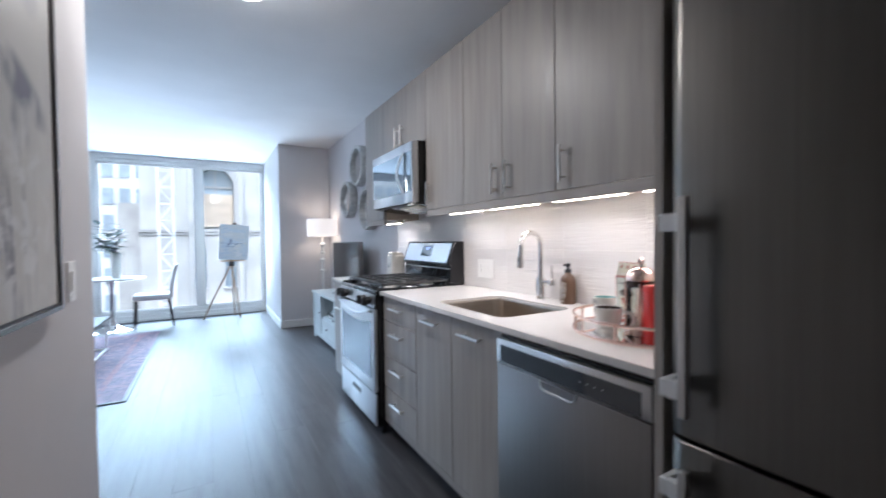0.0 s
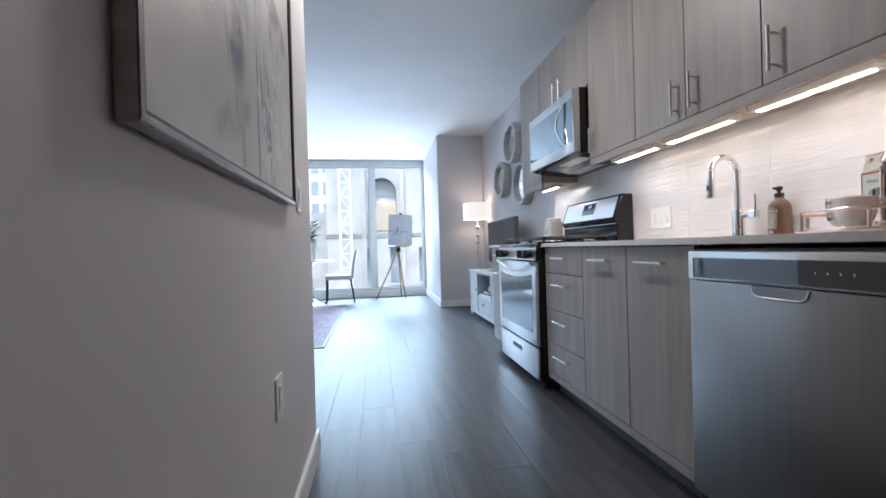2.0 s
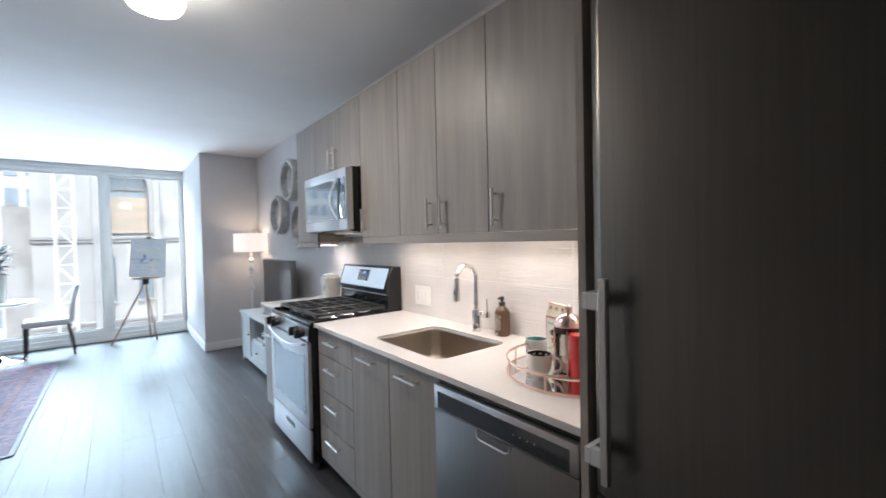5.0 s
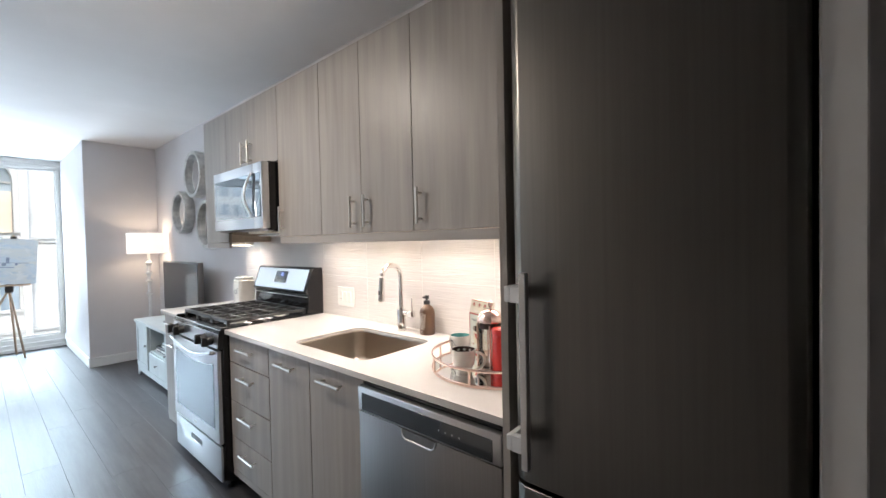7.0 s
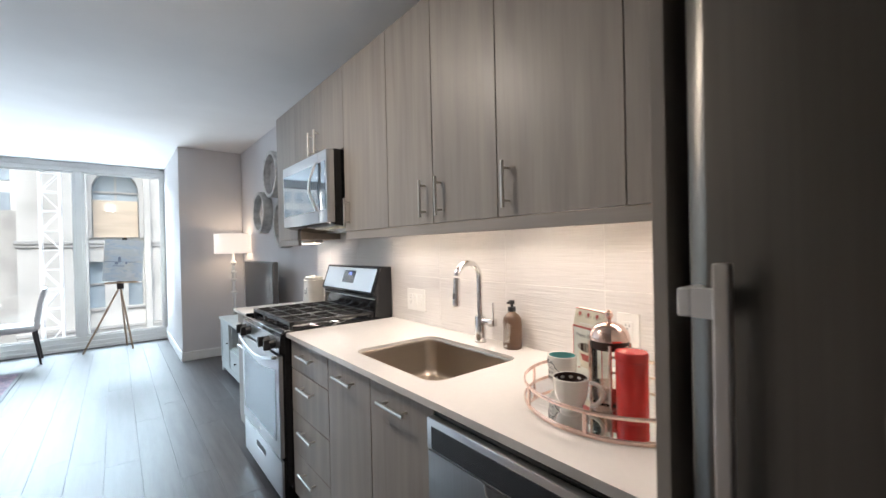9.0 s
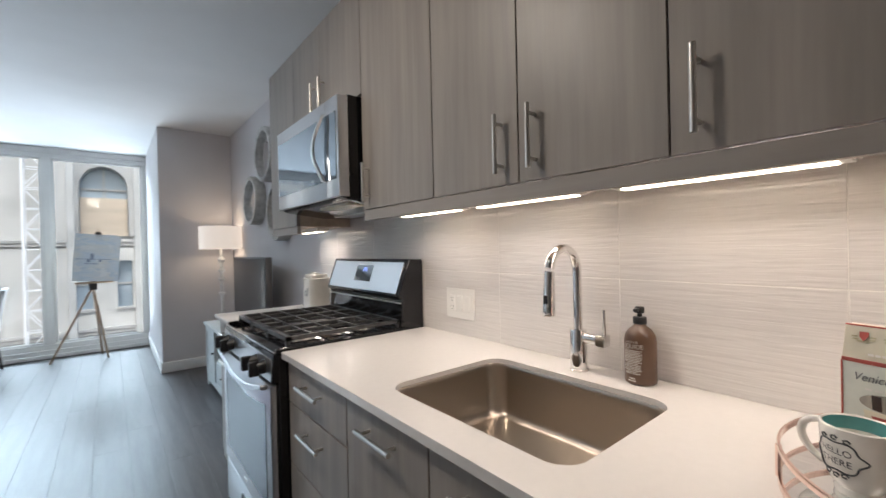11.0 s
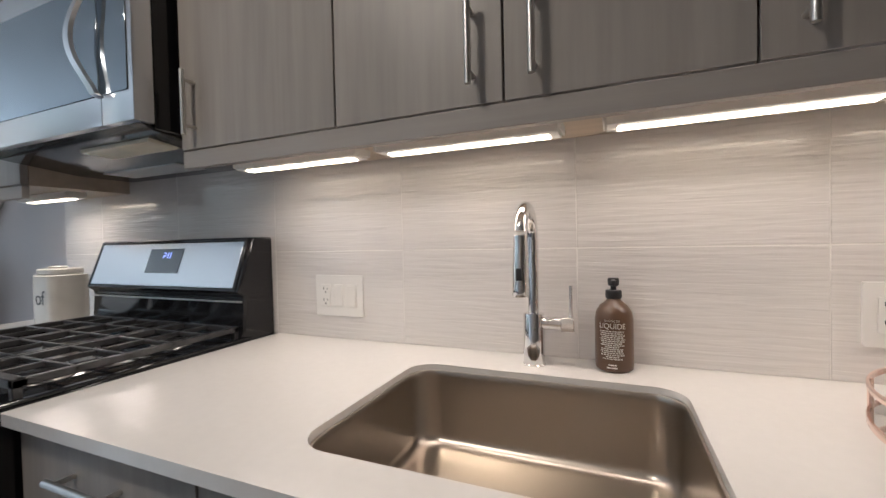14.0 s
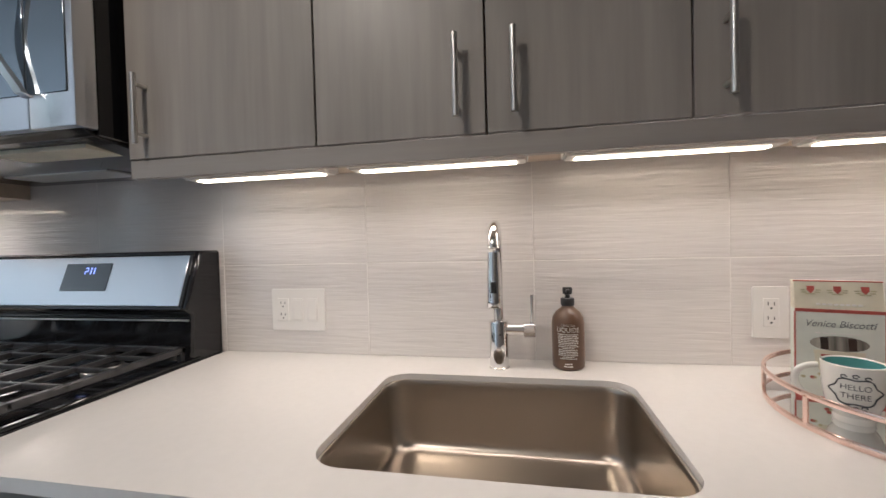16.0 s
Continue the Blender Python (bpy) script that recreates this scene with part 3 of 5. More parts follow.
# base cabinets
def base_cabinet(y0, y1, fronts, label, open_top=False):
    """fronts: rows of (z0, z1, handle length)."""
    cab = thing("base_cabinet", ((BF + WALL_X) / 2, (y0 + y1) / 2, 0), label, "cabinet", "kitchen base cabinets")
    x0, x1, a, b = BF + 0.022, WALL_X - 0.001, y0 + 0.001, y1 - 0.001
    part("body", join(box(x0, a, 0.095, x1, b, 0.11, 0.001), box(x0, a, 0.11, x1, a + 0.016, 0.68, 0.001), box(x0, b - 0.016, 0.11, x1, b, 0.68, 0.001),
         box(x1 - 0.01, a + 0.016, 0.11, x1, b - 0.016, 0.892, 0.001), box(x0, a + 0.016, 0.868, x0 + 0.05, b - 0.016, 0.892, 0.001)) if open_top else
         box(x0, a, 0.095, x1, b, 0.892, 0.001), SHADOWGAP, cab, "carcass behind the fronts, darkened for shade in the seams")
    part("toe_kick", box(BF + 0.075, y0 + 0.001, 0.0, BF + 0.09, y1 - 0.001, 0.094, 0.001), SHADOWGAP, cab)
    part("bottom_rail", box(BF + 0.003, y0 + 0.0005, 0.095, BF + 0.022, y1 - 0.0005, 0.132, 0.001), CAB_H, cab)
    for z0, z1, w in fronts:
        front = part("drawer" if z1 - z0 < 0.4 else "door", box(BF, y0 + 0.0015, z0 + 0.0015, BF + 0.020, y1 - 0.0015, z1 - 0.0015, 0.0012), CAB, cab)
        c = (y0 + y1) / 2
        bar_handle((BF, c - w / 2, z1 - 0.062), (BF, c + w / 2, z1 - 0.062), (-1, 0, 0), front)
    return cab


base_cabinet(1.950, 2.408, [(0.737, 0.889, 0.165), (0.523, 0.735, 0.165), (0.320, 0.521, 0.165), (0.135, 0.318, 0.165)], "grey wood-grain base cabinet with four drawers")
base_cabinet(1.583, 1.948, [(0.135, 0.889, 0.158)], "narrow grey wood-grain base cabinet with one door", True)
base_cabinet(1.236, 1.581, [(0.135, 0.889, 0.158)], "narrow grey wood-grain base cabinet with one door", True)
base_cabinet(3.196, 3.575, [(0.737, 0.889, 0.14), (0.135, 0.735, 0.14)], "grey wood-grain end cabinet with a drawer and a door")
setting("cabinet_end_panel", box(0.875, 0.566, 0.0, WALL_X - 0.001, 0.588, Z_TOP, 0.001), CAB, "tall grey wood-grain panel between counter and refrigerator")

# worktops
SX0, SX1, SY0, SY1 = 0.980, 1.390, 1.302, 1.846
top = sheet_with_hole(round_rect(0.889, 0.589, WALL_X - 0.001, 2.414, 0.004, 2), round_rect(SX0, SY0, SX1, SY1, 0.055, 8), 0.893, 0.915)
solid("worktop", top, QUARTZ, (1.2, 1.5, 0.893), "white quartz worktop with a cut-out for the sink", "worktop")
solid("worktop", box(0.889, 3.188, 0.893, WALL_X - 0.001, 3.60, 0.915, 0.003, 2), QUARTZ, (1.2, 3.4, 0.893), "short white quartz worktop beyond the range", "worktop")

# sink
sink = thing("sink", ((SX0 + SX1) / 2, (SY0 + SY1) / 2, 0.734), "undermounted brushed stainless steel single-bowl sink", "sink")
loops = []
for inset, z, r in ((-0.035, 0.8928, 0.075), (0.0008, 0.8928, 0.056), (0.0008, 0.9015, 0.056), (0.0022, 0.9028, 0.055), (0.0050, 0.9022, 0.053), (0.0068, 0.898, 0.053), (0.0072, 0.890, 0.053), (0.010, 0.82, 0.053), (0.014, 0.766, 0.053), (0.016, 0.757, 0.052), (0.021, 0.749, 0.049), (0.029, 0.744, 0.045), (0.040, 0.7425, 0.040), (0.075, 0.741, 0.035)):
    loops.append([(x, y, z) for x, y in round_rect(SX0 + inset, SY0 + inset, SX1 - inset, SY1 - inset, r, 8)])
loops.append([(1.16 + (x - 1.19) * 0.2, 1.49 + (y0 - 1.5725) * 0.2, 0.734) for x, y0, _ in loops[-1]])
part("bowl", loft(loops, cap1=True), SINKM, sink)
part("drain", lathe([(0.0, 0.0), (0.03, 0.0), (0.034, 0.003), (0.052, 0.004), (0.056, 0.001), (0.056, -0.002)], 1.16, 1.49, 0.7365, 28), CHROME, sink, "polished drain")

# faucet
FX, FY = 1.462, 1.588
faucet = thing("faucet", (FX, FY, 0.915), "polished chrome pull-down kitchen faucet with a tall arc", "faucet")
part("base", lathe([(0.0255, 0.0), (0.0255, 0.002), (0.0235, 0.004), (0.0235, 0.112), (0.022, 0.116), (0.0135, 0.118)], FX, FY, 0.915), CHROME, faucet)
arc = [(FX, FY, 1.03), (FX, FY, 1.12), (FX, FY, 1.19)]
arc += [(FX - 0.066 + 0.066 * math.cos(radians(a)), FY, 1.198 + 0.066 * math.sin(radians(a))) for a in range(0, 176, 8)]
part("neck", tube(arc, 0.0125, 18), CHROME, faucet)
sx = arc[-1][0]
part("spray_head", tube([(sx, FY, 1.205), (sx - 0.001, FY, 1.17), (sx - 0.003, FY, 1.15), (sx - 0.005, FY, 1.10), (sx - 0.006, FY, 1.088), (sx - 0.006, FY, 1.086)], [0.0135, 0.0145, 0.0155, 0.0165, 0.0165, 0.0145], 18), CHROME, faucet)
part("spray_button", box(sx - 0.021, FY - 0.006, 1.118, sx - 0.016, FY + 0.006, 1.142, 0.0015), RUBBER, faucet, "black spray button")
part("side_arm", cyl((FX, FY, 1.010), (FX, FY - 0.062, 1.010), 0.014, 18), CHROME, faucet)
part("lever_hub", box(FX - 0.016, FY - 0.088, 0.994, FX + 0.016, FY - 0.060, 1.026, 0.002), CHROME, faucet)
part("lever", tube([(FX, FY - 0.080, 1.022), (FX - 0.002, FY - 0.081, 1.095)], [0.0042, 0.0038], 12), CHROME, faucet)

# tiles of the splashback
def splash(y_from, y_to, z_from, z_to):
    for row, (z0, z1) in enumerate(((0.870, 1.1738), (1.1764, 1.4805))):
        for k in range(-2, 6):
            a, b = 1.498 + 0.4575 * (k - 1) + 0.0008, 1.498 + 0.4575 * k - 0.0008
            ya, yb, za, zb = max(a, y_from), min(b, y_to), max(z0, z_from), min(z1, z_to)
            if yb - ya > 0.01 and zb - za > 0.01:
                yield ya, yb, za, zb


setting("splashback", box(TILE_X + 0.0009, 0.589, 0.9155, WALL_X - 0.0005, 3.592, 1.56, 0), GROUT, "white rippled wall tiles above the counter")
splashback = bpy.data.objects["splashback"]


def outlet(p, normal, gangs, label):
    """Wall plate centred at p; gangs: a row of 'socket' or 'switch'."""
    w = 0.075 + 0.046 * (len(gangs) - 1)
    plate = thing("wall_plate", p, label, "outlet")
    m = facing((0, 0, 0), normal)
    def put(bm):
        bmesh.ops.transform(bm, matrix=Matrix.Translation(p) @ m, verts=bm.verts)
        return bm
    part("plate", put(prism(round_rect(-w / 2, -0.0605, w / 2, 0.0605, 0.004, 3), "z", 0, 0.006, 0.001)), PLASTIC, plate)
    for i, g in enumerate(gangs):
        c = (i - (len(gangs) - 1) / 2) * 0.046
        part("insert", put(box(c - 0.0165, -0.033, 0.004, c + 0.0165, 0.033, 0.0085, 0.001)), PLASTIC, plate)
        if g == "switch":
            part("rocker", put(box(c - 0.0135, -0.029, 0.0085, c + 0.0135, 0.029, 0.0105, 0.0015)), PLASTIC, plate)
        else:
            for s in (-0.017, 0.017):
                part("slots", put(join(box(c - 0.0075, s, 0.0083, c - 0.0055, s + 0.008, 0.0088, 0), box(c + 0.0055, s, 0.0083, c + 0.0075, s + 0.007, 0.0088, 0),
                     lathe([(0.0, 0.0), (0.0025, 0.0), (0.0025, 0.0005)], c, s - 0.007, 0.0083, 10))), DARKSLOT, plate)
    return plate


outlet((TILE_X, 2.170, 1.043), (-1, 0, 0), ("socket", "switch", "switch"), "white plate with an outlet and two rocker switches")
outlet((TILE_X, 0.960, 1.045), (-1, 0, 0), ("socket",), "white duplex outlet plate on the tiles")
outlet((LEFT_X, 1.255, 0.495), (1, 0, 0), ("socket",), "white outlet plate low on the hall wall")
outlet((LEFT_X, 1.640, 1.12), (1, 0, 0), ("switch",), "white light switch beside the picture")

# range
R0, R1 = 2.420, 3.182
stove = thing("gas_range", (1.2, (R0 + R1) / 2, 0), "freestanding stainless and black gas range with oven", "range")
part("body", box(0.882, R0, 0.05, 1.525, R1, 0.90, 0.003), BLACK, stove, "black enamel sides")
for x in (0.92, 1.48):
    for y in (R0 + 0.05, R1 - 0.05):
        part("foot", lathe([(0.018, 0.0), (0.018, 0.02), (0.010, 0.022), (0.010, 0.052)], x, y, 0, 14), RUBBER, stove)
drawer = part("storage_drawer", box(0.868, R0 + 0.004, 0.062, 0.8815, R1 - 0.004, 0.262, 0.002), BLACK, stove)
part("drawer_skin", box(0.856, R0 + 0.003, 0.064, 0.8685, R1 - 0.003, 0.260, 0.003, 2), FASCIA, drawer, "stainless drawer face")
c = (R0 + R1) / 2
part("pull", join(prism(round_rect(c - 0.09, 0.178, c + 0.09, 0.214, 0.012, 4), "x", 0.853, 0.8575, 0.0006)), RUBBER, drawer, "dark recessed pull")
part("pull_lip", box(0.850, c - 0.085, 0.178, 0.857, c + 0.085, 0.186, 0.002), STEEL, drawer)
door = part("oven_door", box(0.872, R0 + 0.004, 0.274, 0.8815, R1 - 0.004, 0.800, 0.002), BLACK, stove)
part("door_skin", box(0.851, R0 + 0.003, 0.276, 0.8725, R1 - 0.003, 0.798, 0.003, 2), FASCIA, door, "stainless door face")
win = []
for k in range(13):
    u = -1 + 2 * k / 12
    win.append((c + u * 0.318, 0.690 + 0.030 * u * u))
part("oven_window", prism(win + [(c + 0.318, 0.350), (c - 0.318, 0.350)], "x", 0.8485, 0.852, 0), OVENGLASS, door, "dark oven window")
part("badge", box(0.8485, c - 0.022, 0.305, 0.8515, c + 0.022, 0.315, 0.0008), NICKEL, door)
arc = [(c + 0.35 * u, 0.796 - 0.054 * math.cos(u * math.pi / 2)) for u in [-1 + k / 8 for k in range(17)]]
part("oven_handle", join(prism([(y, z + 0.008) for y, z in arc] + [(y, z - 0.012) for y, z in reversed(arc)], "x", 0.824, 0.832, 0.003),
     box(0.828, R0 + 0.032, 0.780, 0.852, R0 + 0.048, 0.797, 0.003), box(0.828, R1 - 0.048, 0.780, 0.852, R1 - 0.032, 0.797, 0.003)), FASCIA, door, "arched flat stainless handle")
control = part("control_panel", prism([(0.858, 0.806), (0.905, 0.806), (0.925, 0.914), (0.872, 0.914), (0.864, 0.908)], "y", R0 + 0.001, R1 - 0.001, 0.001), BLACK, stove, "black control panel")
part("panel_skin", prism([(0.8545, 0.810), (0.8575, 0.810), (0.8622, 0.888), (0.8592, 0.888)], "y", R0 + 0.006, R1 - 0.006, 0.0008), STEEL, control, "stainless control fascia")
for x, z in ((0.8585, 0.890), (0.866, 0.911)):
    part("trim_strip", box(x, R0 + 0.004, z, x + 0.007, R1 - 0.004, z + 0.004, 0.0012), CHROME, control, "bright steel trim line")
for y in (R0 + 0.085, R0 + 0.19, R1 - 0.19, R1 - 0.085):
    knob = part("knob", tube([(0.862, y, 0.852), (0.836, y, 0.849), (0.830, y, 0.848)], [0.026, 0.023, 0.020], 20), RUBBER, stove, "black control knob")
    part("grip", box(0.802, y - 0.009, 0.822, 0.838, y + 0.009, 0.875, 0.003), RUBBER, knob)
part("cooktop", join(box(0.870, R0, 0.900, 1.50, R1, 0.918, 0.004, 2)), BLACK, stove, "glossy black cooktop")
for y in (R0, R1 - 0.016):
    part("cooktop_rim", box(0.876, y, 0.917, 1.44, y + 0.016, 0.926, 0.003), BLACK, stove)
for x, y, r in ((1.02, R0 + 0.17, 0.045), (1.31, R0 + 0.17, 0.035), (1.165, c, 0.05), (1.02, R1 - 0.17, 0.04), (1.31, R1 - 0.17, 0.032)):
    burner = part("burner", lathe([(r + 0.018, 0.0), (r + 0.016, 0.006), (r + 0.004, 0.010), (r + 0.002, 0.016), (0.0, 0.016)], x, y, 0.918, 24), NICKEL, stove)
    part("burner_cap", lathe([(r, 0.0), (r, 0.006), (r - 0.006, 0.009), (0.0, 0.0095)], x, y, 0.934, 24), IRON, burner)
for k in range(3):
    y0, y1 = R0 + 0.026 + k * 0.2375, R0 + 0.026 + (k + 1) * 0.2375 - 0.004
    ym = (y0 + y1) / 2
    x0, x1 = 0.918, 1.412
    zt = 0.958
    def rod(xa, ya, xb, yb, h=0.012, w=0.0048):
        if abs(xb - xa) > abs(yb - ya):
            return box(xa, ya - w, zt - h, xb, ya + w, zt, 0.002)
        return box(xa - w, ya, zt - h, xa + w, yb, zt, 0.002)
    bars = [rod(x0, y0 + 0.008, x1, y0 + 0.008, 0.016, 0.008), rod(x0, y1 - 0.008, x1, y1 - 0.008, 0.016, 0.008), rod(x0 + 0.012, y0, x0 + 0.012, y1, 0.018, 0.012), rod(x1 - 0.008, y0, x1 - 0.008, y1, 0.016, 0.008), rod(x0, ym, x1, ym)]
    bars += [rod(x, y0, x, y1) for x in (x0 + 0.10, x0 + 0.195, x0 + 0.30, x0 + 0.395)]
    bars += [box(x - 0.008, y - 0.008, 0.9185, x + 0.008, y + 0.008, zt - 0.006, 0.002) for x in (x0 + 0.008, x1 - 0.008) for y in (y0 + 0.008, y1 - 0.008)]
    part("grate", join(*bars), IRON, stove, "cast iron grate")
back = part("backguard", join(prism([(1.405, 0.905), (1.53, 0.905), (1.53, 1.222), (1.452, 1.222), (1.395, 1.060), (1.418, 1.045), (1.412, 0.95)], "y", R0 + 0.004, R1 - 0.004, 0.006)), BLACK, stove, "black raised back panel")
slope = math.degrees(math.atan2(0.057, 0.162))
def on_back(y0, y1, a, b, out0, out1, bev=0.001):
    bm = box(out0, y0, a, out1, y1, b, bev)
    bmesh.ops.transform(bm, matrix=Matrix.Translation((1.395, 0, 1.060)) @ Matrix.Rotation(radians(slope), 4, "Y"), verts=bm.verts)
    return bm
part("control_fascia", on_back(R0 + 0.03, R1 - 0.03, 0.012, 0.158, -0.003, 0.002, 0.0015), FASCIA, back, "brushed stainless fascia")
part("display", on_back(c - 0.095, c + 0.07, 0.055, 0.138, -0.0045, -0.0028, 0.0006), DARKGLASS, back, "black clock display in the fascia")
part("fascia_border", join(*[on_back(a, b, z0, z1, -0.0045, 0.002, 0.0015) for a, b, z0, z1 in ((R0 + 0.018, R1 - 0.018, 0.002, 0.011), (R0 + 0.018, R1 - 0.018, 0.159, 0.167), (R0 + 0.018, R0 + 0.029, 0.011, 0.159), (R1 - 0.029, R1 - 0.018, 0.011, 0.159))]), BLACK, back, "raised black border")
part("lower_trim", box(1.4085, R0 + 0.012, 1.028, 1.4145, R1 - 0.012, 1.033, 0.001), NICKEL, back, "thin bright trim line")
digits = part("clock_digits", join(on_back(c - 0.04, c - 0.036, 0.105, 0.125, -0.0052, -0.0046, 0), on_back(c - 0.028, c - 0.024, 0.105, 0.125, -0.0052, -0.0046, 0), on_back(c - 0.016, c - 0.004, 0.122, 0.125, -0.0052, -0.0046, 0),
         on_back(c - 0.016, c - 0.013, 0.114, 0.122, -0.0052, -0.0046, 0), on_back(c - 0.016, c - 0.004, 0.112, 0.115, -0.0052, -0.0046, 0), on_back(c - 0.007, c - 0.004, 0.105, 0.112, -0.0052, -0.0046, 0)), DISPLAY, back, "blue clock digits")

# microwave
M0, M1, MZ0, MZ1, MF = 2.400, 3.128, 1.478, 1.880, 1.118
micro = thing("microwave", (1.33, (M0 + M1) / 2, MZ0), "stainless over-the-range microwave with a black body", "microwave")
part("body", box(1.165, M0 + 0.004, MZ0 - 0.004, 1.53, M1 - 0.004, MZ1 + 0.008, 0.003), BLACK, micro, "black metal casing")
mdoor = part("door", box(MF, M0 + 0.12, MZ0 + 0.006, 1.164, M1, MZ1, 0.004, 2), FASCIA, micro)
panel = part("control_panel", box(MF, M0, MZ0 + 0.006, 1.164, M0 + 0.119, MZ1, 0.004, 2), FASCIA, micro)
part("door_glass", box(MF - 0.003, M0 + 0.122, MZ0 + 0.075, MF + 0.001, M1 - 0.022, MZ1 - 0.062, 0.001), MIRRORGLASS, mdoor, "dark mirrored door glass")
part("panel_glass", box(MF - 0.003, M0 + 0.016, MZ0 + 0.075, MF + 0.001, M0 + 0.117, MZ1 - 0.062, 0.001), MIRRORGLASS, panel, "dark control glass")
part("badge", lathe([(0.0, 0.0), (0.011, 0.0), (0.011, 0.002)], 0, 0, 0, 14), NICKEL, mdoor).matrix_local = Matrix.Translation(Vector((MF - 0.002, c - 0.02, MZ1 - 0.03)) - home(mdoor)) @ Matrix.Rotation(radians(-90), 4, "Y")
hm = [(MF - 0.014 - 0.020 * math.sin(math.pi * k / 14), M0 + 0.116 + 0.056 * math.sin(math.pi * k / 14) ** 1.3, MZ0 + 0.075 + (MZ1 - MZ0 - 0.135) * k / 14) for k in range(15)]
hm = [(MF, M0 + 0.116, MZ0 + 0.070)] + hm + [(MF, M0 + 0.116, MZ1 - 0.056)]
part("handle", loft([[(x + dx, y + dy, z) for dx, dy in ((-0.005, -0.010), (0.004, -0.012), (0.004, 0.012), (-0.005, 0.010))] for x, y, z in hm], cap0=True, cap1=True), FASCIA, mdoor, "bowed flat stainless handle")
under = part("underside", prism([(1.135, MZ0 + 0.006), (1.53, MZ0 - 0.004), (1.53, MZ0 - 0.03), (1.36, MZ0 - 0.03), (1.16, MZ0 - 0.006)], "y", M0 + 0.01, M1 - 0.01, 0.001), BLACK, micro)
part("vent_filter", box(1.36, c - 0.18, MZ0 - 0.034, 1.46, c + 0.18, MZ0 - 0.0295, 0.001), NICKEL, micro, "grey mesh grease filter")
part("light_cover", box(1.19, M0 + 0.07, MZ0 - 0.020, 1.31, M0 + 0.36, MZ0 - 0.008, 0.002), CARDTOP, micro, "frosted cooktop light cover")

# dishwasher
D0, D1 = 0.596, 1.206
dish = thing("dishwasher", (1.2, (D0 + D1) / 2, 0), "stainless steel built-in dishwasher with a dark control strip", "dishwasher")
part("tub", box(0.905, D0 + 0.004, 0.02, 1.50, D1 - 0.004, 0.880, 0.002), RUBBER, dish)
part("kick_plate", box(0.945, D0 + 0.004, 0.0, 0.958, D1 - 0.004, 0.10, 0.001), RUBBER, dish)
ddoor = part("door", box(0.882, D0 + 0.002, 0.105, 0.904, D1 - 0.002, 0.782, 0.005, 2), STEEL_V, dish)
strip = part("control_strip", box(0.88, D0 + 0.002, 0.784, 0.904, D1 - 0.002, 0.872, 0.005, 2), STEEL, dish)
part("control_glass", box(0.8785, D0 + 0.028, 0.790, 0.8825, D1 - 0.024, 0.852, 0.0012), DARKGLASS, strip, "dark control strip")
for k in range(4):
    part("indicator_mark", box(0.878, D0 + 0.14 + 0.026 * k, 0.820, 0.8786, D0 + 0.1425 + 0.026 * k, 0.825, 0), NICKEL, strip)
pk = prism([(0.832, 0.780), (0.978, 0.780), (0.972, 0.760), (0.960, 0.752), (0.850, 0.752), (0.838, 0.760)], "x", 0.8795, 0.883, 0)
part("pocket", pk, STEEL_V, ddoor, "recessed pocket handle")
part("pocket_lip", tube([(0.881, 0.830, 0.780), (0.88, 0.836, 0.759), (0.879, 0.850, 0.751), (0.879, 0.960, 0.751), (0.88, 0.974, 0.759), (0.881, 0.980, 0.780)], 0.003, 10), STEEL, ddoor, "rolled steel lip")
solid("filler_strip", box(0.908, D1 + 0.002, 0.105, 0.93, 1.234, 0.889, 0.001), CAB, (0.91, 1.22, 0.105), "narrow grey filler strip beside the dishwasher", "filler")

# refrigerator
K0, K1, KF = -0.008, 0.528, 0.828
fridge = thing("refrigerator", (1.15, (K0 + K1) / 2, 0), "tall stainless steel refrigerator with a freezer drawer below", "refrigerator")
part("body", box(0.90, K0 + 0.003, 0.03, 1.52, K1 + 0.004, 2.02, 0.004), RUBBER, fridge, "dark grey casing")
for x in (0.94, 1.46):
    for y in (K0 + 0.05, K1 - 0.05):
        part("foot", lathe([(0.02, 0.0), (0.02, 0.032)], x, y, 0, 12), RUBBER, fridge)
for z0, z1, hz0, hz1 in ((0.812, 2.02, 0.872, 1.312), (0.06, 0.800, 0.32, 0.765)):
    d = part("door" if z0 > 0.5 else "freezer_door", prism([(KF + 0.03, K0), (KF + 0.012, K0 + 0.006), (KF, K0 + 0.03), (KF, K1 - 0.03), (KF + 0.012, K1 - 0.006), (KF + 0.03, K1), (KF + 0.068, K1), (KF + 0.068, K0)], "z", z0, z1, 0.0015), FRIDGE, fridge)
    hy = K1 - 0.062
    h = part("handle", box(KF - 0.056, hy - 0.009, hz0, KF - 0.040, hy + 0.009, hz1, 0.002), STEEL, d, "square stainless bar handle")
    for z in (hz0 + 0.05, hz1 - 0.05):
        part("bracket", join(box(KF - 0.050, hy + 0.0095, z - 0.018, KF - 0.032, hy + 0.034, z + 0.018, 0), box(KF - 0.050, hy + 0.034, z - 0.018, KF + 0.012, hy + 0.050, z + 0.018, 0.002)), SATIN, h)
setting("wall_fridge_end", box(0.846, -0.070, 0, 1.219, -0.016, CEILING - 0.002, 0.003), WHITE, "narrow painted wall end beside the refrigerator")
setting("wall_pantry", box(1.22, BACK_Y + 0.001, 0, WALL_X - 0.001, -0.024, CEILING - 0.002, 0), WALL, "painted wall beside the refrigerator")

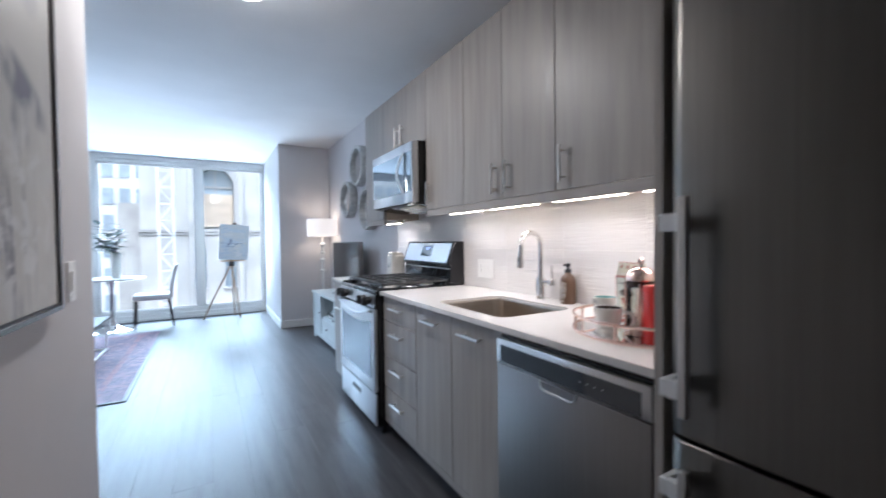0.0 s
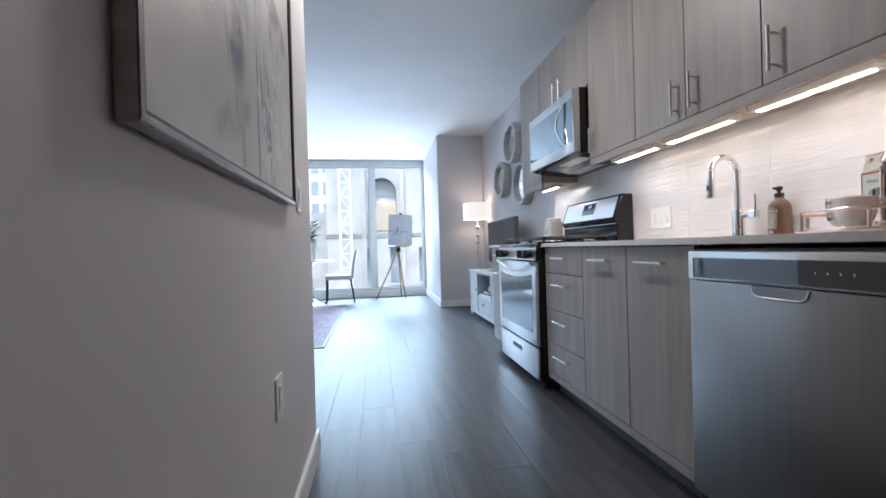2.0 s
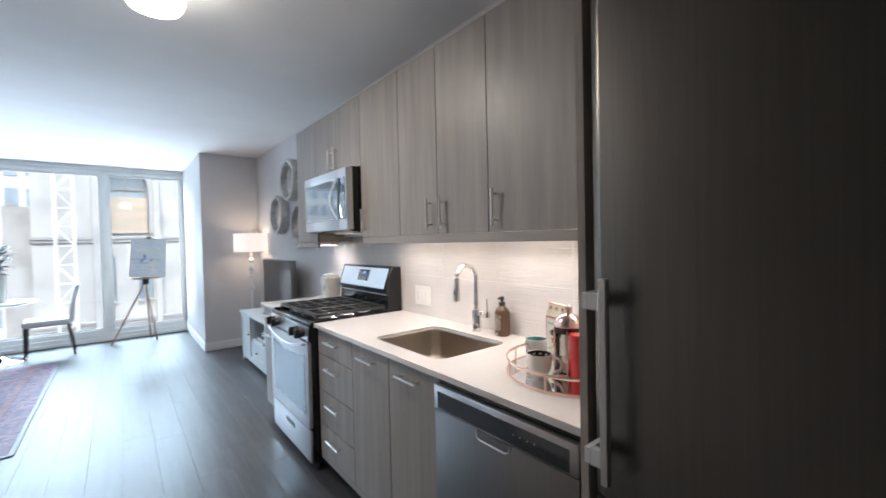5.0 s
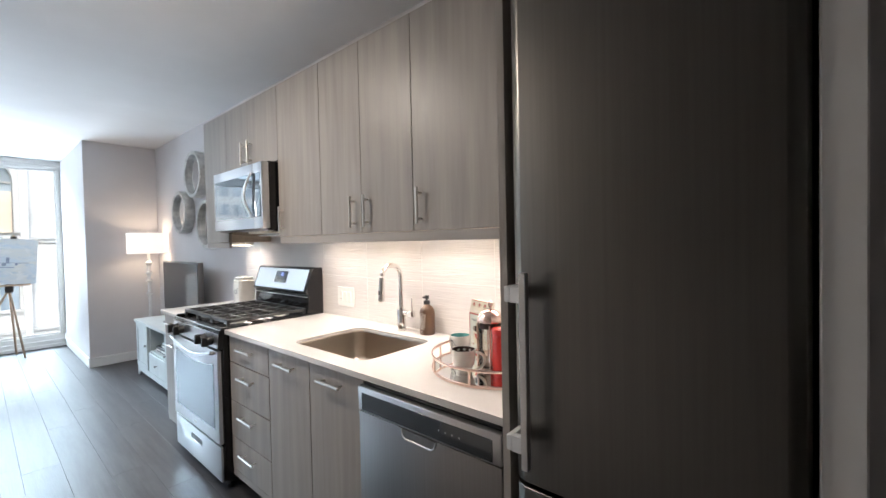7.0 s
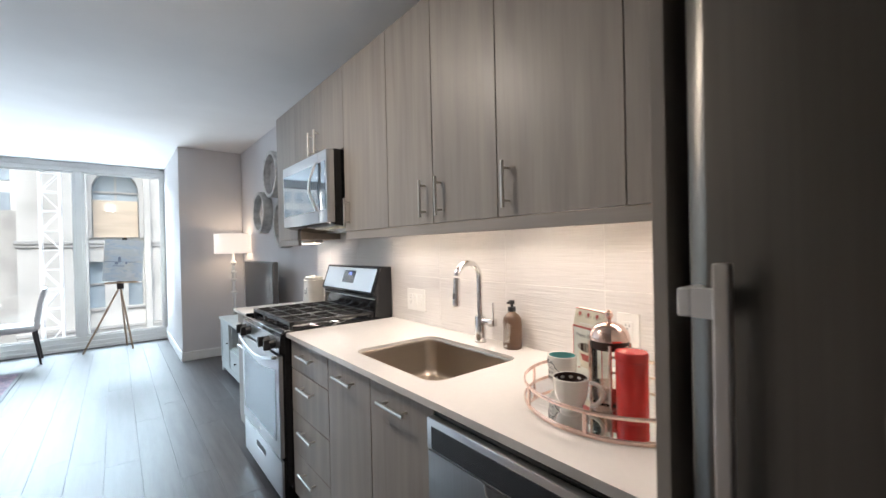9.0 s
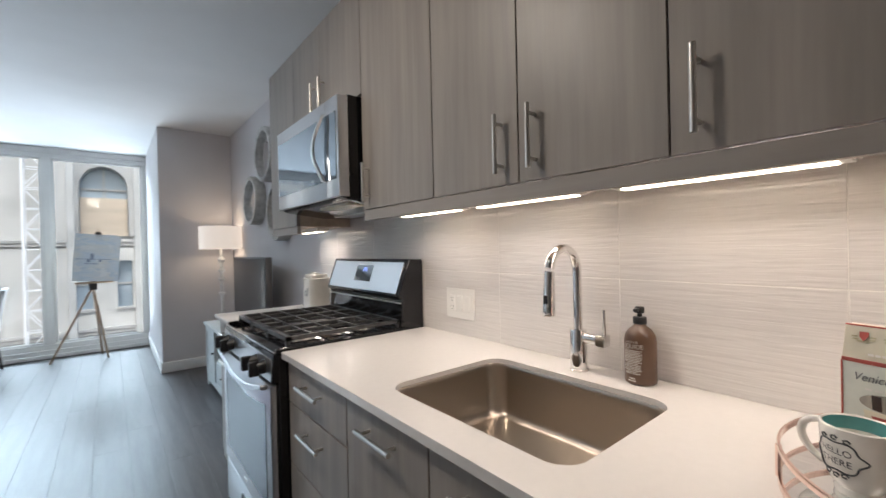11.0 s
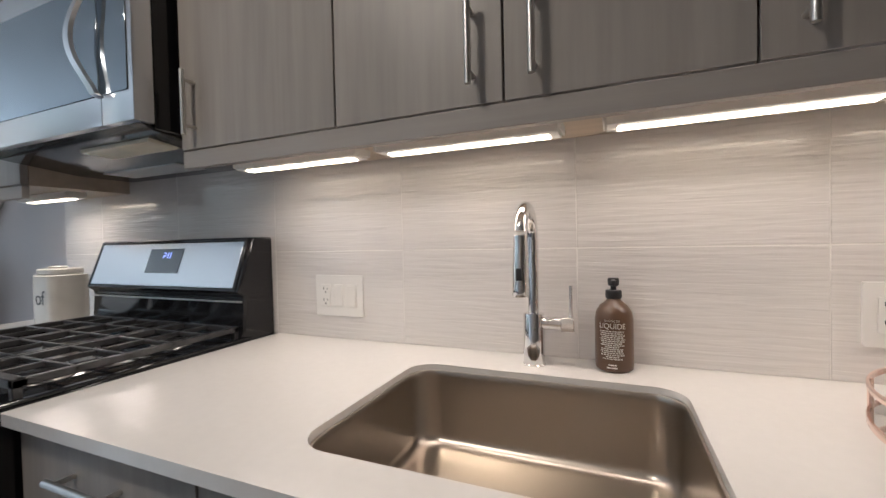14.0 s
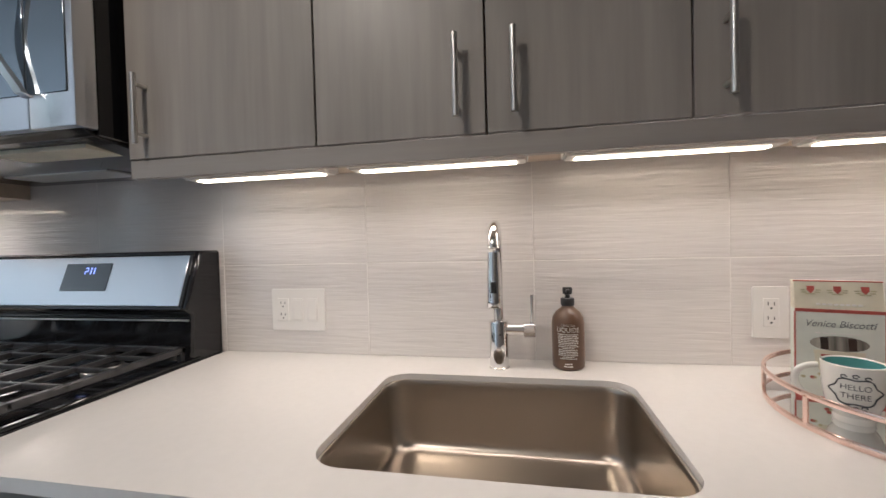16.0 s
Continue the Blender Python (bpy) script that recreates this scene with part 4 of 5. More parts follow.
# ceiling light
dome = thing("ceiling_light", (0.14, 2.2, CEILING), "round opal glass flush ceiling light, switched on", "light")
part("canopy", lathe([(0.132, 0.0), (0.132, -0.016), (0.124, -0.022), (0.0, -0.022)], 0.14, 2.2, CEILING), NICKEL, dome, "brushed metal canopy")
part("shade", lathe([(0.112, -0.022), (0.118, -0.05), (0.119, -0.10), (0.115, -0.142), (0.098, -0.168), (0.057, -0.181), (0.0, -0.185)], 0.14, 2.2, CEILING), DOMEGLOW, dome, "glowing opal glass")

# ---- things on the counter ----
BX, BY = 1.482, 1.421
soap = thing("soap_bottle", (BX, BY, 0.915), "frosted amber glass soap bottle with a black pump", "bottle")
part("bottle", lathe([(0.0, 0.0), (0.033, 0.0), (0.0375, 0.004), (0.0385, 0.012), (0.0385, 0.108), (0.036, 0.124), (0.028, 0.137), (0.017, 0.146), (0.0135, 0.151), (0.0135, 0.156)], BX, BY, 0.915, 40), AMBER, soap)
part("collar", lathe([(0.0155, 0.152), (0.0165, 0.154), (0.0165, 0.168), (0.015, 0.170), (0.0, 0.170)], BX, BY, 0.915, 24), RUBBER, soap, "black ribbed collar")
part("pump_head", join(lathe([(0.006, 0.168), (0.006, 0.178), (0.011, 0.180), (0.012, 0.192), (0.010, 0.196), (0.0, 0.197)], BX, BY, 0.915, 20), box(BX - 0.028, BY - 0.005, 1.099, BX - 0.004, BY + 0.005, 1.108, 0.002)), RUBBER, soap, "black pump head")
LN = Vector((-0.995, 0.10, 0)).normalized()
def on_bottle(text, size, z, narrow=1.0):
    r = 0.0390
    m = facing((0, 0, 0), LN)
    ob = letters(text, size, Matrix.Translation((BX, BY, z)) @ m, LABEL, soap, "print", 0.0002, narrow=narrow)
    ux = m.to_3x3() @ Vector((1, 0, 0))
    for v in ob.data.vertices:
        a = ux.dot(v.co) / r
        h = v.co.z
        v.co = r * math.sin(a) * ux + (r + 0.0002) * math.cos(a) * LN
        v.co.z = h
    return ob
on_bottle("SAVON DE", 0.0065, 1.024)
on_bottle("LIQUIDE", 0.0162, 1.013, 0.90)
rows_rng = random.Random(8)
def bars_on_bottle(rows, z_top, pitch, thick):
    r = 0.0390
    bm = bmesh.new()
    m = facing((0, 0, 0), LN).to_3x3()
    ux = m @ Vector((1, 0, 0))
    for k, half in enumerate(rows):
        z1 = z_top - k * pitch
        words, u = [], -half
        while u < half - 0.002:
            w = min(rows_rng.uniform(0.003, 0.008), half - u)
            words += [(u, u + w * 0.5), (u + w * 0.5, u + w)]
            u += w + 0.0011
        for a, b in words:
            q = []
            for u, z in ((a, z1 - thick), (b, z1 - thick), (b, z1), (a, z1)):
                p = Vector((BX, BY, z)) + (r + 0.0002) * (math.sin(u / r) * ux + math.cos(u / r) * LN)
                q.append(bm.verts.new(p))
            bm.faces.new(q)
    return bm
part("fine_print", bars_on_bottle((0.026, 0.023, 0.025, 0.022, 0.025, 0.024, 0.021, 0.024, 0.014, 0.023, 0.024, 0.022, 0.024, 0.013, 0.020), 1.0035, 0.0041, 0.0018), LABEL, soap, "rows of small white print")
part("print_mark", bars_on_bottle((0.008, 0.011), 0.934, 0.006, 0.0028), LABEL, soap)

# tray of rose gold wire with a mirrored base
TX, TY, TR = 1.248, 0.850, 0.240
tray = thing("round_tray", (TX, TY, 0.915), "round rose-gold wire tray with a mirrored base", "tray")
for nm, z0, z1 in (("base_ring", 0.9155, 0.9265), ("top_rail", 0.9665, 0.9755)):
    part(nm, lathe([(TR - 0.0018, z0), (TR + 0.0014, z0), (TR + 0.0020, z0 + 0.0010), (TR + 0.0020, z1 - 0.0010), (TR + 0.0014, z1), (TR - 0.0018, z1), (TR - 0.0018, z0)], TX, TY, 0.0, 72, False), ROSE, tray, "flat rose-gold band")
part("mirror_base", lathe([(0.0, 0.0), (TR - 0.002, 0.0), (TR - 0.002, 0.006), (0.0, 0.006)], TX, TY, 0.9165, 64), MIRROR, tray, "mirror plate")
for k in range(8):
    a = radians(45 * k + 12)
    d = Vector((math.cos(a), math.sin(a), 0))
    p = Vector((TX, TY, 0)) + d * TR
    part("upright", tube([p + Vector((0, 0, 0.921)), p + Vector((0, 0, 0.968))], 0.0042, 8), ROSE, tray)
TZ = 0.9227


def mug(x, y, turn, outer, inner, label, h=0.092, r=0.047):
    ob = thing("mug", (x, y, TZ), label, "mug", "mugs on the tray")
    part("cup", lathe([(0.0, 0.0), (r * 0.62, 0.0), (r * 0.64, 0.006), (r * 0.60, 0.010), (r * 0.74, 0.018), (r * 0.88, 0.034), (r * 0.96, 0.06), (r, h), (r - 0.002, h + 0.0015), (r - 0.004, h)], x, y, TZ, 40, False), outer, ob)
    part("inside", lathe([(r - 0.004, h), (r * 0.96 - 0.005, 0.06), (r * 0.86 - 0.005, 0.034), (r * 0.6, 0.018), (0.0, 0.016)], x, y, TZ, 40, False), inner, ob)
    d = Vector((math.cos(turn), math.sin(turn), 0))
    o = Vector((x, y, TZ))
    bow = [radians(80 - 160 * k / 14) for k in range(15)]
    pts = [o + d * (r * 0.88 + 0.037 * math.cos(a)) + Vector((0, 0, h - 0.040 + 0.030 * math.sin(a) + 0.004 * math.cos(a))) for a in bow]
    part("handle", tube(pts, [0.0046 + 0.0009 * math.cos(a) for a in bow], 12), outer, ob)
    return ob


HX, HY = 1.223, 1.002
hello = mug(HX, HY, radians(64), CERAMIC, CERAMIC, "white glazed mug with a teal inner rim and lettering", 0.094, 0.041)
part("rim_band", lathe([(0.0365, 0.0935), (0.0358, 0.080), (0.0352, 0.069)], HX, HY, TZ, 40, False), TEAL, hello, "teal band inside the rim")
HN = Vector((-0.86, 0.50, 0)).normalized()
def on_mug(text, size, z):
    m = facing((0, 0, 0), HN)
    ob = letters(text, size, Matrix.Translation((HX, HY, z)) @ m, INK, hello, "print", 0.0002)
    ux = m.to_3x3() @ Vector((1, 0, 0))
    for v in ob.data.vertices:
        r = 0.0372 + 0.0035 * max(0, min(1, (v.co.z - 0.034) / 0.05)) + 0.0012
        a = ux.dot(v.co) / r
        h = v.co.z
        v.co = r * math.sin(a) * ux + (r + 0.0002) * math.cos(a) * HN
        v.co.z = h
on_mug("HELLO", 0.0125, TZ + 0.063)
on_mug("THERE", 0.0125, TZ + 0.049)
m3 = facing((0, 0, 0), HN).to_3x3()
def on_curve(u, z):
    r = 0.0372 + 0.0035 * max(0, min(1, (z - TZ - 0.034) / 0.05)) + 0.0008
    return Vector((HX, HY, z)) + r * (math.sin(u / r) * (m3 @ Vector((1, 0, 0))) + math.cos(u / r) * HN)
crest = []
for k in range(40):
    a = 2 * math.pi * k / 40
    w = 1 + 0.10 * math.cos(6 * a)
    crest.append(on_curve(0.032 * math.cos(a) * w, TZ + 0.056 + 0.021 * math.copysign(abs(math.sin(a)) ** 1.2, math.sin(a)) * w))
part("scroll_border", tube(crest, 0.0011, 6, True), INK, hello, "dark scrolled border")
for u, z in ((0.0, 0.0815), (0.0, 0.030), (-0.014, 0.0795), (0.014, 0.0795), (-0.010, 0.032), (0.010, 0.032)):
    part("scroll", tube([on_curve(u + 0.004 * math.cos(t), TZ + z + 0.003 * math.sin(t)) for t in (0, 1.3, 2.6, 3.9, 5.2)], 0.0011, 6), INK, hello)
dots = mug(1.109, 0.898, radians(-60), CERAMIC, BROWNGLAZE, "white mug with a dark dotted inside rim", 0.080, 0.044)
for k in range(11):
    a = 2 * math.pi * k / 11
    d = Vector((math.cos(a), math.sin(a), 0))
    o = Vector((1.109, 0.898, TZ + 0.066)) + d * 0.0390
    part("dot", tube([o, o - d * 0.0012], 0.0065, 12), CERAMIC, dots)

# biscuit box
box_at = Vector((1.318, 0.965, TZ))
card = thing("biscuit_box", box_at, "pale green printed biscuit box with red edges", "box")
W2, H, DP = 0.061, 0.217, 0.017
part("carton", box(box_at.x - DP, box_at.y - W2, TZ, box_at.x + DP, box_at.y + W2, TZ + 0.165, 0.0008), CARD, card)
part("lid_slope", prism([(box_at.x - DP, TZ + 0.165), (box_at.x + DP, TZ + 0.165), (box_at.x + DP, TZ + H), (box_at.x - DP + 0.012, TZ + H)], "y", box_at.y - W2, box_at.y + W2, 0.0006), CARDTOP, card, "cream sloping lid panel")
fx = box_at.x - DP - 0.0006
part("red_band", box(fx - 0.0004, box_at.y - W2, TZ + 0.161, fx + 0.001, box_at.y + W2, TZ + 0.167, 0), REDPRINT, card)
part("red_foot", box(fx - 0.0004, box_at.y - W2, TZ, fx + 0.001, box_at.y + W2, TZ + 0.006, 0), REDPRINT, card)
for s in (-1, 1):
    part("red_edge", box(fx - 0.0004, box_at.y + s * W2 - 0.0012, TZ + 0.006, fx + 0.001, box_at.y + s * W2 + 0.0012, TZ + 0.161, 0), REDPRINT, card)
sl = math.atan2(0.012, 0.057)
def on_lid(bm):
    bmesh.ops.transform(bm, matrix=Matrix.Translation((box_at.x - DP, box_at.y, TZ + 0.165)) @ Matrix.Rotation(sl, 4, "Y"), verts=bm.verts)
    return bm
for k in (-1, 0, 1):
    spray = [on_lid(box(-0.0009, k * 0.037 + 0.011 * math.cos(a) - 0.0035, 0.035 + 0.006 * math.sin(a) - 0.0012, -0.0003, k * 0.037 + 0.011 * math.cos(a) + 0.0035, 0.035 + 0.006 * math.sin(a) + 0.0012, 0)) for a in (-0.5, 0.2, 2.9, 3.6, -1.2, -1.9)]
    part("leaf_print", join(*spray), LEAFPRINT, card, "faint olive leaf spray")
    part("crest_print", on_lid(prism([(k * 0.037 - 0.0055, 0.044), (k * 0.037 + 0.0055, 0.044), (k * 0.037 + 0.005, 0.036), (k * 0.037, 0.030), (k * 0.037 - 0.005, 0.036)], "x", -0.0012, -0.0004, 0)), REDPRINT, card, "small red crest")
part("small_print", on_lid(join(*[box(-0.0012, -0.032 + 0.008 * k, 0.009, -0.0004, -0.026 + 0.008 * k, 0.0125, 0) for k in range(8)])), LABEL, card)
part("red_top_edge", box(box_at.x - DP + 0.0115, box_at.y - W2, TZ + H - 0.001, box_at.x - DP + 0.014, box_at.y + W2, TZ + H + 0.0012, 0), REDPRINT, card)
letters("Venice Biscotti", 0.0172, facing((fx - 0.0004, box_at.y, TZ + 0.140), (-1, 0, 0)), PALEINK, card, "print", 0.0002, 0.3, 0.92)
part("fine_print", join(*[box(fx - 0.0006, box_at.y - 0.03 + 0.011 * k, TZ + 0.122, fx, box_at.y - 0.022 + 0.011 * k, TZ + 0.1245, 0) for k in range(6)]), LABEL, card)
oval = [(box_at.y + 0.040 * math.cos(2 * math.pi * k / 28), TZ + 0.105 + 0.014 * math.sin(2 * math.pi * k / 28)) for k in range(28)]
part("window_print", prism(oval, "x", fx - 0.0008, fx, 0), surface("grey_brown_print", (0.30, 0.27, 0.23), 0.2, vary=0.35, scale=30, stretch=(1, 2, 0.2)), card, "printed view of biscuits")
for u in (-0.018, 0.020):
    part("biscuit_print", prism([(box_at.y + u - 0.006, TZ + 0.094), (box_at.y + u + 0.005, TZ + 0.094), (box_at.y + u + 0.006, TZ + 0.116), (box_at.y + u - 0.005, TZ + 0.116)], "x", fx - 0.0011, fx - 0.0008, 0), BROWNGLAZE, card, "dark biscuit in the printed view")
flowers = random.Random(3)
for k in range(14):
    u, v = flowers.uniform(-0.050, 0.050), flowers.uniform(0.012, 0.072)
    part("flower_print", prism([(box_at.y + u + 0.004 * math.cos(a), TZ + v + 0.003 * math.sin(a)) for a in (0, 1.05, 2.1, 3.14, 4.2, 5.2)], "x", fx - 0.0007, fx - 0.0003, 0), (LEAFPRINT, REDPRINT, LEAFPRINT)[k % 3], card)
cupp = [(box_at.y + u, TZ + 0.03 + v) for u, v in ((-0.035, 0.062), (0.035, 0.062), (0.032, 0.035), (0.022, 0.015), (-0.022, 0.015), (-0.032, 0.035))]
part("cup_print", prism(cupp, "x", fx - 0.0014, fx - 0.0009, 0), CARDTOP, card)
part("cup_pattern", prism([(box_at.y + u, TZ + 0.03 + v) for u, v in ((-0.026, 0.055), (0.026, 0.055), (0.018, 0.036), (-0.018, 0.036))], "x", fx - 0.0018, fx - 0.0015, 0), REDPRINT, card)

card.matrix_basis = pose(box_at.x, box_at.y, TZ, 0, 0, -18.6)

# coffee press and tin
PX, PY = 1.206, 0.846
press = thing("coffee_press", (PX, PY, TZ), "glass coffee press in a rose-gold frame with a domed lid", "coffee press")
part("beaker", lathe([(0.0, 0.012), (0.044, 0.012), (0.046, 0.018), (0.046, 0.165), (0.0485, 0.172)], PX, PY, TZ, 36, False), JUG, press, "clear glass beaker")
part("coffee", lathe([(0.0, 0.015), (0.0425, 0.015), (0.0435, 0.02), (0.0435, 0.055), (0.0, 0.055)], PX, PY, TZ, 28), ROSE, press, "rose-gold plunger and filter")
part("plunger_rod", cyl((PX, PY, TZ + 0.055), (PX, PY, TZ + 0.215), 0.0025, 10), CHROME, press)
part("collar", lathe([(0.0490, 0.150), (0.0500, 0.150), (0.0500, 0.172), (0.0490, 0.172), (0.0490, 0.150)], PX, PY, TZ, 36, False), BROWNGLAZE, press, "dark collar band")
part("lid", lathe([(0.0515, 0.172), (0.0525, 0.176), (0.0505, 0.182), (0.046, 0.196), (0.034, 0.209), (0.016, 0.216), (0.006, 0.218), (0.006, 0.224), (0.0, 0.224)], PX, PY, TZ, 36), ROSE, press, "domed rose-gold lid")
part("knob", lathe([(0.0, 0.224), (0.007, 0.225), (0.011, 0.233), (0.010, 0.242), (0.004, 0.248), (0.0, 0.249)], PX, PY, TZ, 20), ROSE, press)
part("foot_ring", lathe([(0.0, 0.0), (0.050, 0.0), (0.050, 0.010), (0.0, 0.010)], PX, PY, TZ, 36), ROSE, press)
for k in range(4):
    a = radians(90 * k + 30)
    part("frame_strap", tube([(PX + 0.0505 * math.cos(a), PY + 0.0505 * math.sin(a), TZ + 0.004), (PX + 0.0505 * math.cos(a), PY + 0.0505 * math.sin(a), TZ + 0.165)], 0.004, 8), ROSE, press)
part("press_handle", tube([(PX - 0.012, PY - 0.050, TZ + 0.160), (PX - 0.020, PY - 0.085, TZ + 0.155), (PX - 0.022, PY - 0.092, TZ + 0.09), (PX - 0.016, PY - 0.075, TZ + 0.04), (PX - 0.010, PY - 0.050, TZ + 0.03)], 0.0055, 10), ROSE, press)
press.scale = (0.95, 0.95, 0.98)
tin = thing("red_tin", (1.156, 0.764, TZ), "tall red lacquered tin with a ridged lid", "tin")
part("tin_body", lathe([(0.0, 0.0), (0.0345, 0.0), (0.0355, 0.003), (0.0355, 0.138), (0.0345, 0.140)], 1.156, 0.764, TZ, 32), REDCAN, tin)
part("lid", lathe([(0.0345, 0.140), (0.0365, 0.141), (0.0365, 0.158), (0.0345, 0.162), (0.026, 0.164), (0.0, 0.165)], 1.156, 0.764, TZ, 32), REDCAN, tin)

# canister beyond the range
can = thing("canister", (1.40, 3.345, 0.915), "white ceramic canister with dark lettering and a lid", "canister")
part("jar", prism([(x, y) for x, y in round_rect(1.335, 3.275, 1.465, 3.415, 0.03, 5)], "z", 0.915, 1.105, 0.004), CERAMIC, can)
part("lid", join(prism(round_rect(1.345, 3.285, 1.455, 3.405, 0.028, 5), "z", 1.105, 1.128, 0.004), box(1.385, 3.325, 1.128, 1.415, 3.405, 1.136, 0.003)), CERAMIC, can)
letters("of", 0.075, facing((1.3345, 3.345, 1.02), (-1, 0, 0)), INK, can, "print", 0.0004)

# ---- hall picture ----
P0, P1, PZ0, PZ1 = 0.545, 1.455, 1.060, 2.010
pic = thing("framed_picture", (LEFT_X, (P0 + P1) / 2, PZ0), "abstract grey and white painting in a deep silvered frame", "picture")
f0, f1, fw = LEFT_X + 0.001, LEFT_X + 0.030, 0.014
part("frame", join(prism([(P0, PZ0), (P1, PZ0), (P1 - fw, PZ0 + fw), (P0 + fw, PZ0 + fw)], "x", f0, f1, 0.002), prism([(P1, PZ1), (P0, PZ1), (P0 + fw, PZ1 - fw), (P1 - fw, PZ1 - fw)], "x", f0, f1, 0.002),
     prism([(P0, PZ1), (P0, PZ0), (P0 + fw, PZ0 + fw), (P0 + fw, PZ1 - fw)], "x", f0, f1, 0.002), prism([(P1, PZ0), (P1, PZ1), (P1 - fw, PZ1 - fw), (P1 - fw, PZ0 + fw)], "x", f0, f1, 0.002)), PICFRAME, pic, "deep silver frame")
part("inner_lip", join(box(f1 - 0.008, P0 + fw, PZ0 + fw, f1 - 0.003, P1 - fw, PZ0 + fw + 0.006, 0.001), box(f1 - 0.008, P0 + fw, PZ1 - fw - 0.006, f1 - 0.003, P1 - fw, PZ1 - fw, 0.001),
     box(f1 - 0.008, P0 + fw, PZ0 + fw, f1 - 0.003, P0 + fw + 0.006, PZ1 - fw, 0.001), box(f1 - 0.008, P1 - fw - 0.006, PZ0 + fw, f1 - 0.003, P1 - fw, PZ1 - fw, 0.001)), DARKWOOD, pic, "dark inner lip")
part("canvas", box(f0, P0 + fw, PZ0 + fw, f1 - 0.0075, P1 - fw, PZ1 - fw, 0), ART, pic, "painted canvas")

# ---- living room ----
def round_mirror(y, z, r):
    ob = thing("round_mirror", (WALL_X, y, z), "round wall mirror in a deep silver-leaf drum frame", "mirror", "round mirrors on the wall")
    def turn(bm):
        bmesh.ops.transform(bm, matrix=Matrix.Translation((WALL_X, y, z)) @ Matrix.Rotation(radians(-90), 4, "Y"), verts=bm.verts)
        return bm
    part("frame", turn(lathe([(r - 0.004, 0.002), (r, 0.01), (r, 0.088), (r - 0.006, 0.096), (r - 0.032, 0.096), (r - 0.038, 0.090), (r - 0.040, 0.02)], 0, 0, 0, 56)), SILVER, ob)
    part("mirror_glass", turn(lathe([(r - 0.0395, 0.052), (r - 0.0395, 0.058)], 0, 0, 0, 56)), MIRROR, ob, "mirror glass")
    return ob


round_mirror(4.60, 2.105, 0.235)
round_mirror(5.04, 1.750, 0.228)
round_mirror(4.29, 1.588, 0.235)

# television and its stand
cn = thing("television_stand", (1.32, 4.75, 0), "pale blue-grey painted television stand with doors and open shelf", "cabinet")
CX0, CX1, CY0, CY1, CT = 1.135, 1.525, 4.05, 5.46, 0.60
part("top", box(CX0 - 0.02, CY0 - 0.015, CT - 0.028, CX1, CY1 + 0.015, CT, 0.005, 2), CONSOLE, cn)
part("carcass", join(box(CX0 + 0.02, CY0, 0.08, CX1 - 0.005, CY0 + 0.02, CT - 0.028, 0.001), box(CX0 + 0.02, CY1 - 0.02, 0.08, CX1 - 0.005, CY1, CT - 0.028, 0.001), box(CX0 + 0.02, CY0 + 0.02, 0.08, CX1 - 0.005, CY1 - 0.02, 0.10, 0.001),
     box(CX1 - 0.02, CY0 + 0.02, 0.10, CX1 - 0.005, CY1 - 0.02, CT - 0.028, 0.001), *[box(CX0 + 0.02, y - 0.01, 0.10, CX1 - 0.02, y + 0.01, CT - 0.028, 0.001) for y in (4.47, 5.04)], box(CX0 + 0.02, 4.48, 0.30, CX1 - 0.02, 5.03, 0.318, 0.001)), CONSOLE, cn)
part("plinth", prism([(CY0, 0.0), (CY0 + 0.06, 0.0), (CY0 + 0.10, 0.045), (CY1 - 0.10, 0.045), (CY1 - 0.06, 0.0), (CY1, 0.0), (CY1, 0.10), (CY0, 0.10)], "x", CX0, CX0 + 0.022, 0.001), CONSOLE, cn)
for y in (CY0 + 0.03, CY1 - 0.03):
    part("back_foot", box(CX1 - 0.05, y - 0.025, 0.0, CX1 - 0.006, y + 0.025, 0.08, 0.002), CONSOLE, cn)
for y0, y1, hy in ((CY0, 4.46, 4.43), (5.05, CY1, 5.08)):
    d = part("door", box(CX0, y0 + 0.003, 0.104, CX0 + 0.02, y1 - 0.003, CT - 0.031, 0.002), CONSOLE, cn)
    part("door_moulding", join(*[box(CX0 - 0.006, a, b, CX0 + 0.0, a2, b2, 0.0015) for a, b, a2, b2 in ((y0 + 0.003, 0.104, y0 + 0.05, CT - 0.031), (y1 - 0.05, 0.104, y1 - 0.003, CT - 0.031), (y0 + 0.05, 0.104, y1 - 0.05, 0.155), (y0 + 0.05, CT - 0.082, y1 - 0.05, CT - 0.031))]), CONSOLE, d)
    part("knob", tube([(CX0 - 0.006, hy, 0.36), (CX0 - 0.018, hy, 0.36), (CX0 - 0.026, hy, 0.36)], [0.005, 0.006, 0.010], 12), DARKWOOD, d)
dr = part("drawer", box(CX0, 4.484, 0.104, CX0 + 0.02, 5.026, 0.298, 0.003), CONSOLE, cn)
part("knob", tube([(CX0, 4.755, 0.205), (CX0 - 0.012, 4.755, 0.205), (CX0 - 0.022, 4.755, 0.205)], [0.005, 0.006, 0.011], 12), DARKWOOD, dr)
player = thing("media_player", (1.30, 4.75, 0.319), "flat black media player on the open shelf", "media player")
part("case", box(1.18, 4.58, 0.324, 1.44, 4.93, 0.375, 0.003), RUBBER, player)
part("front_trim", box(1.178, 4.60, 0.335, 1.1815, 4.91, 0.352, 0.0008), NICKEL, player)
for y in (4.60, 4.91):
    part("foot", box(1.20, y - 0.01, 0.3185, 1.42, y + 0.01, 0.3245, 0.001), RUBBER, player)
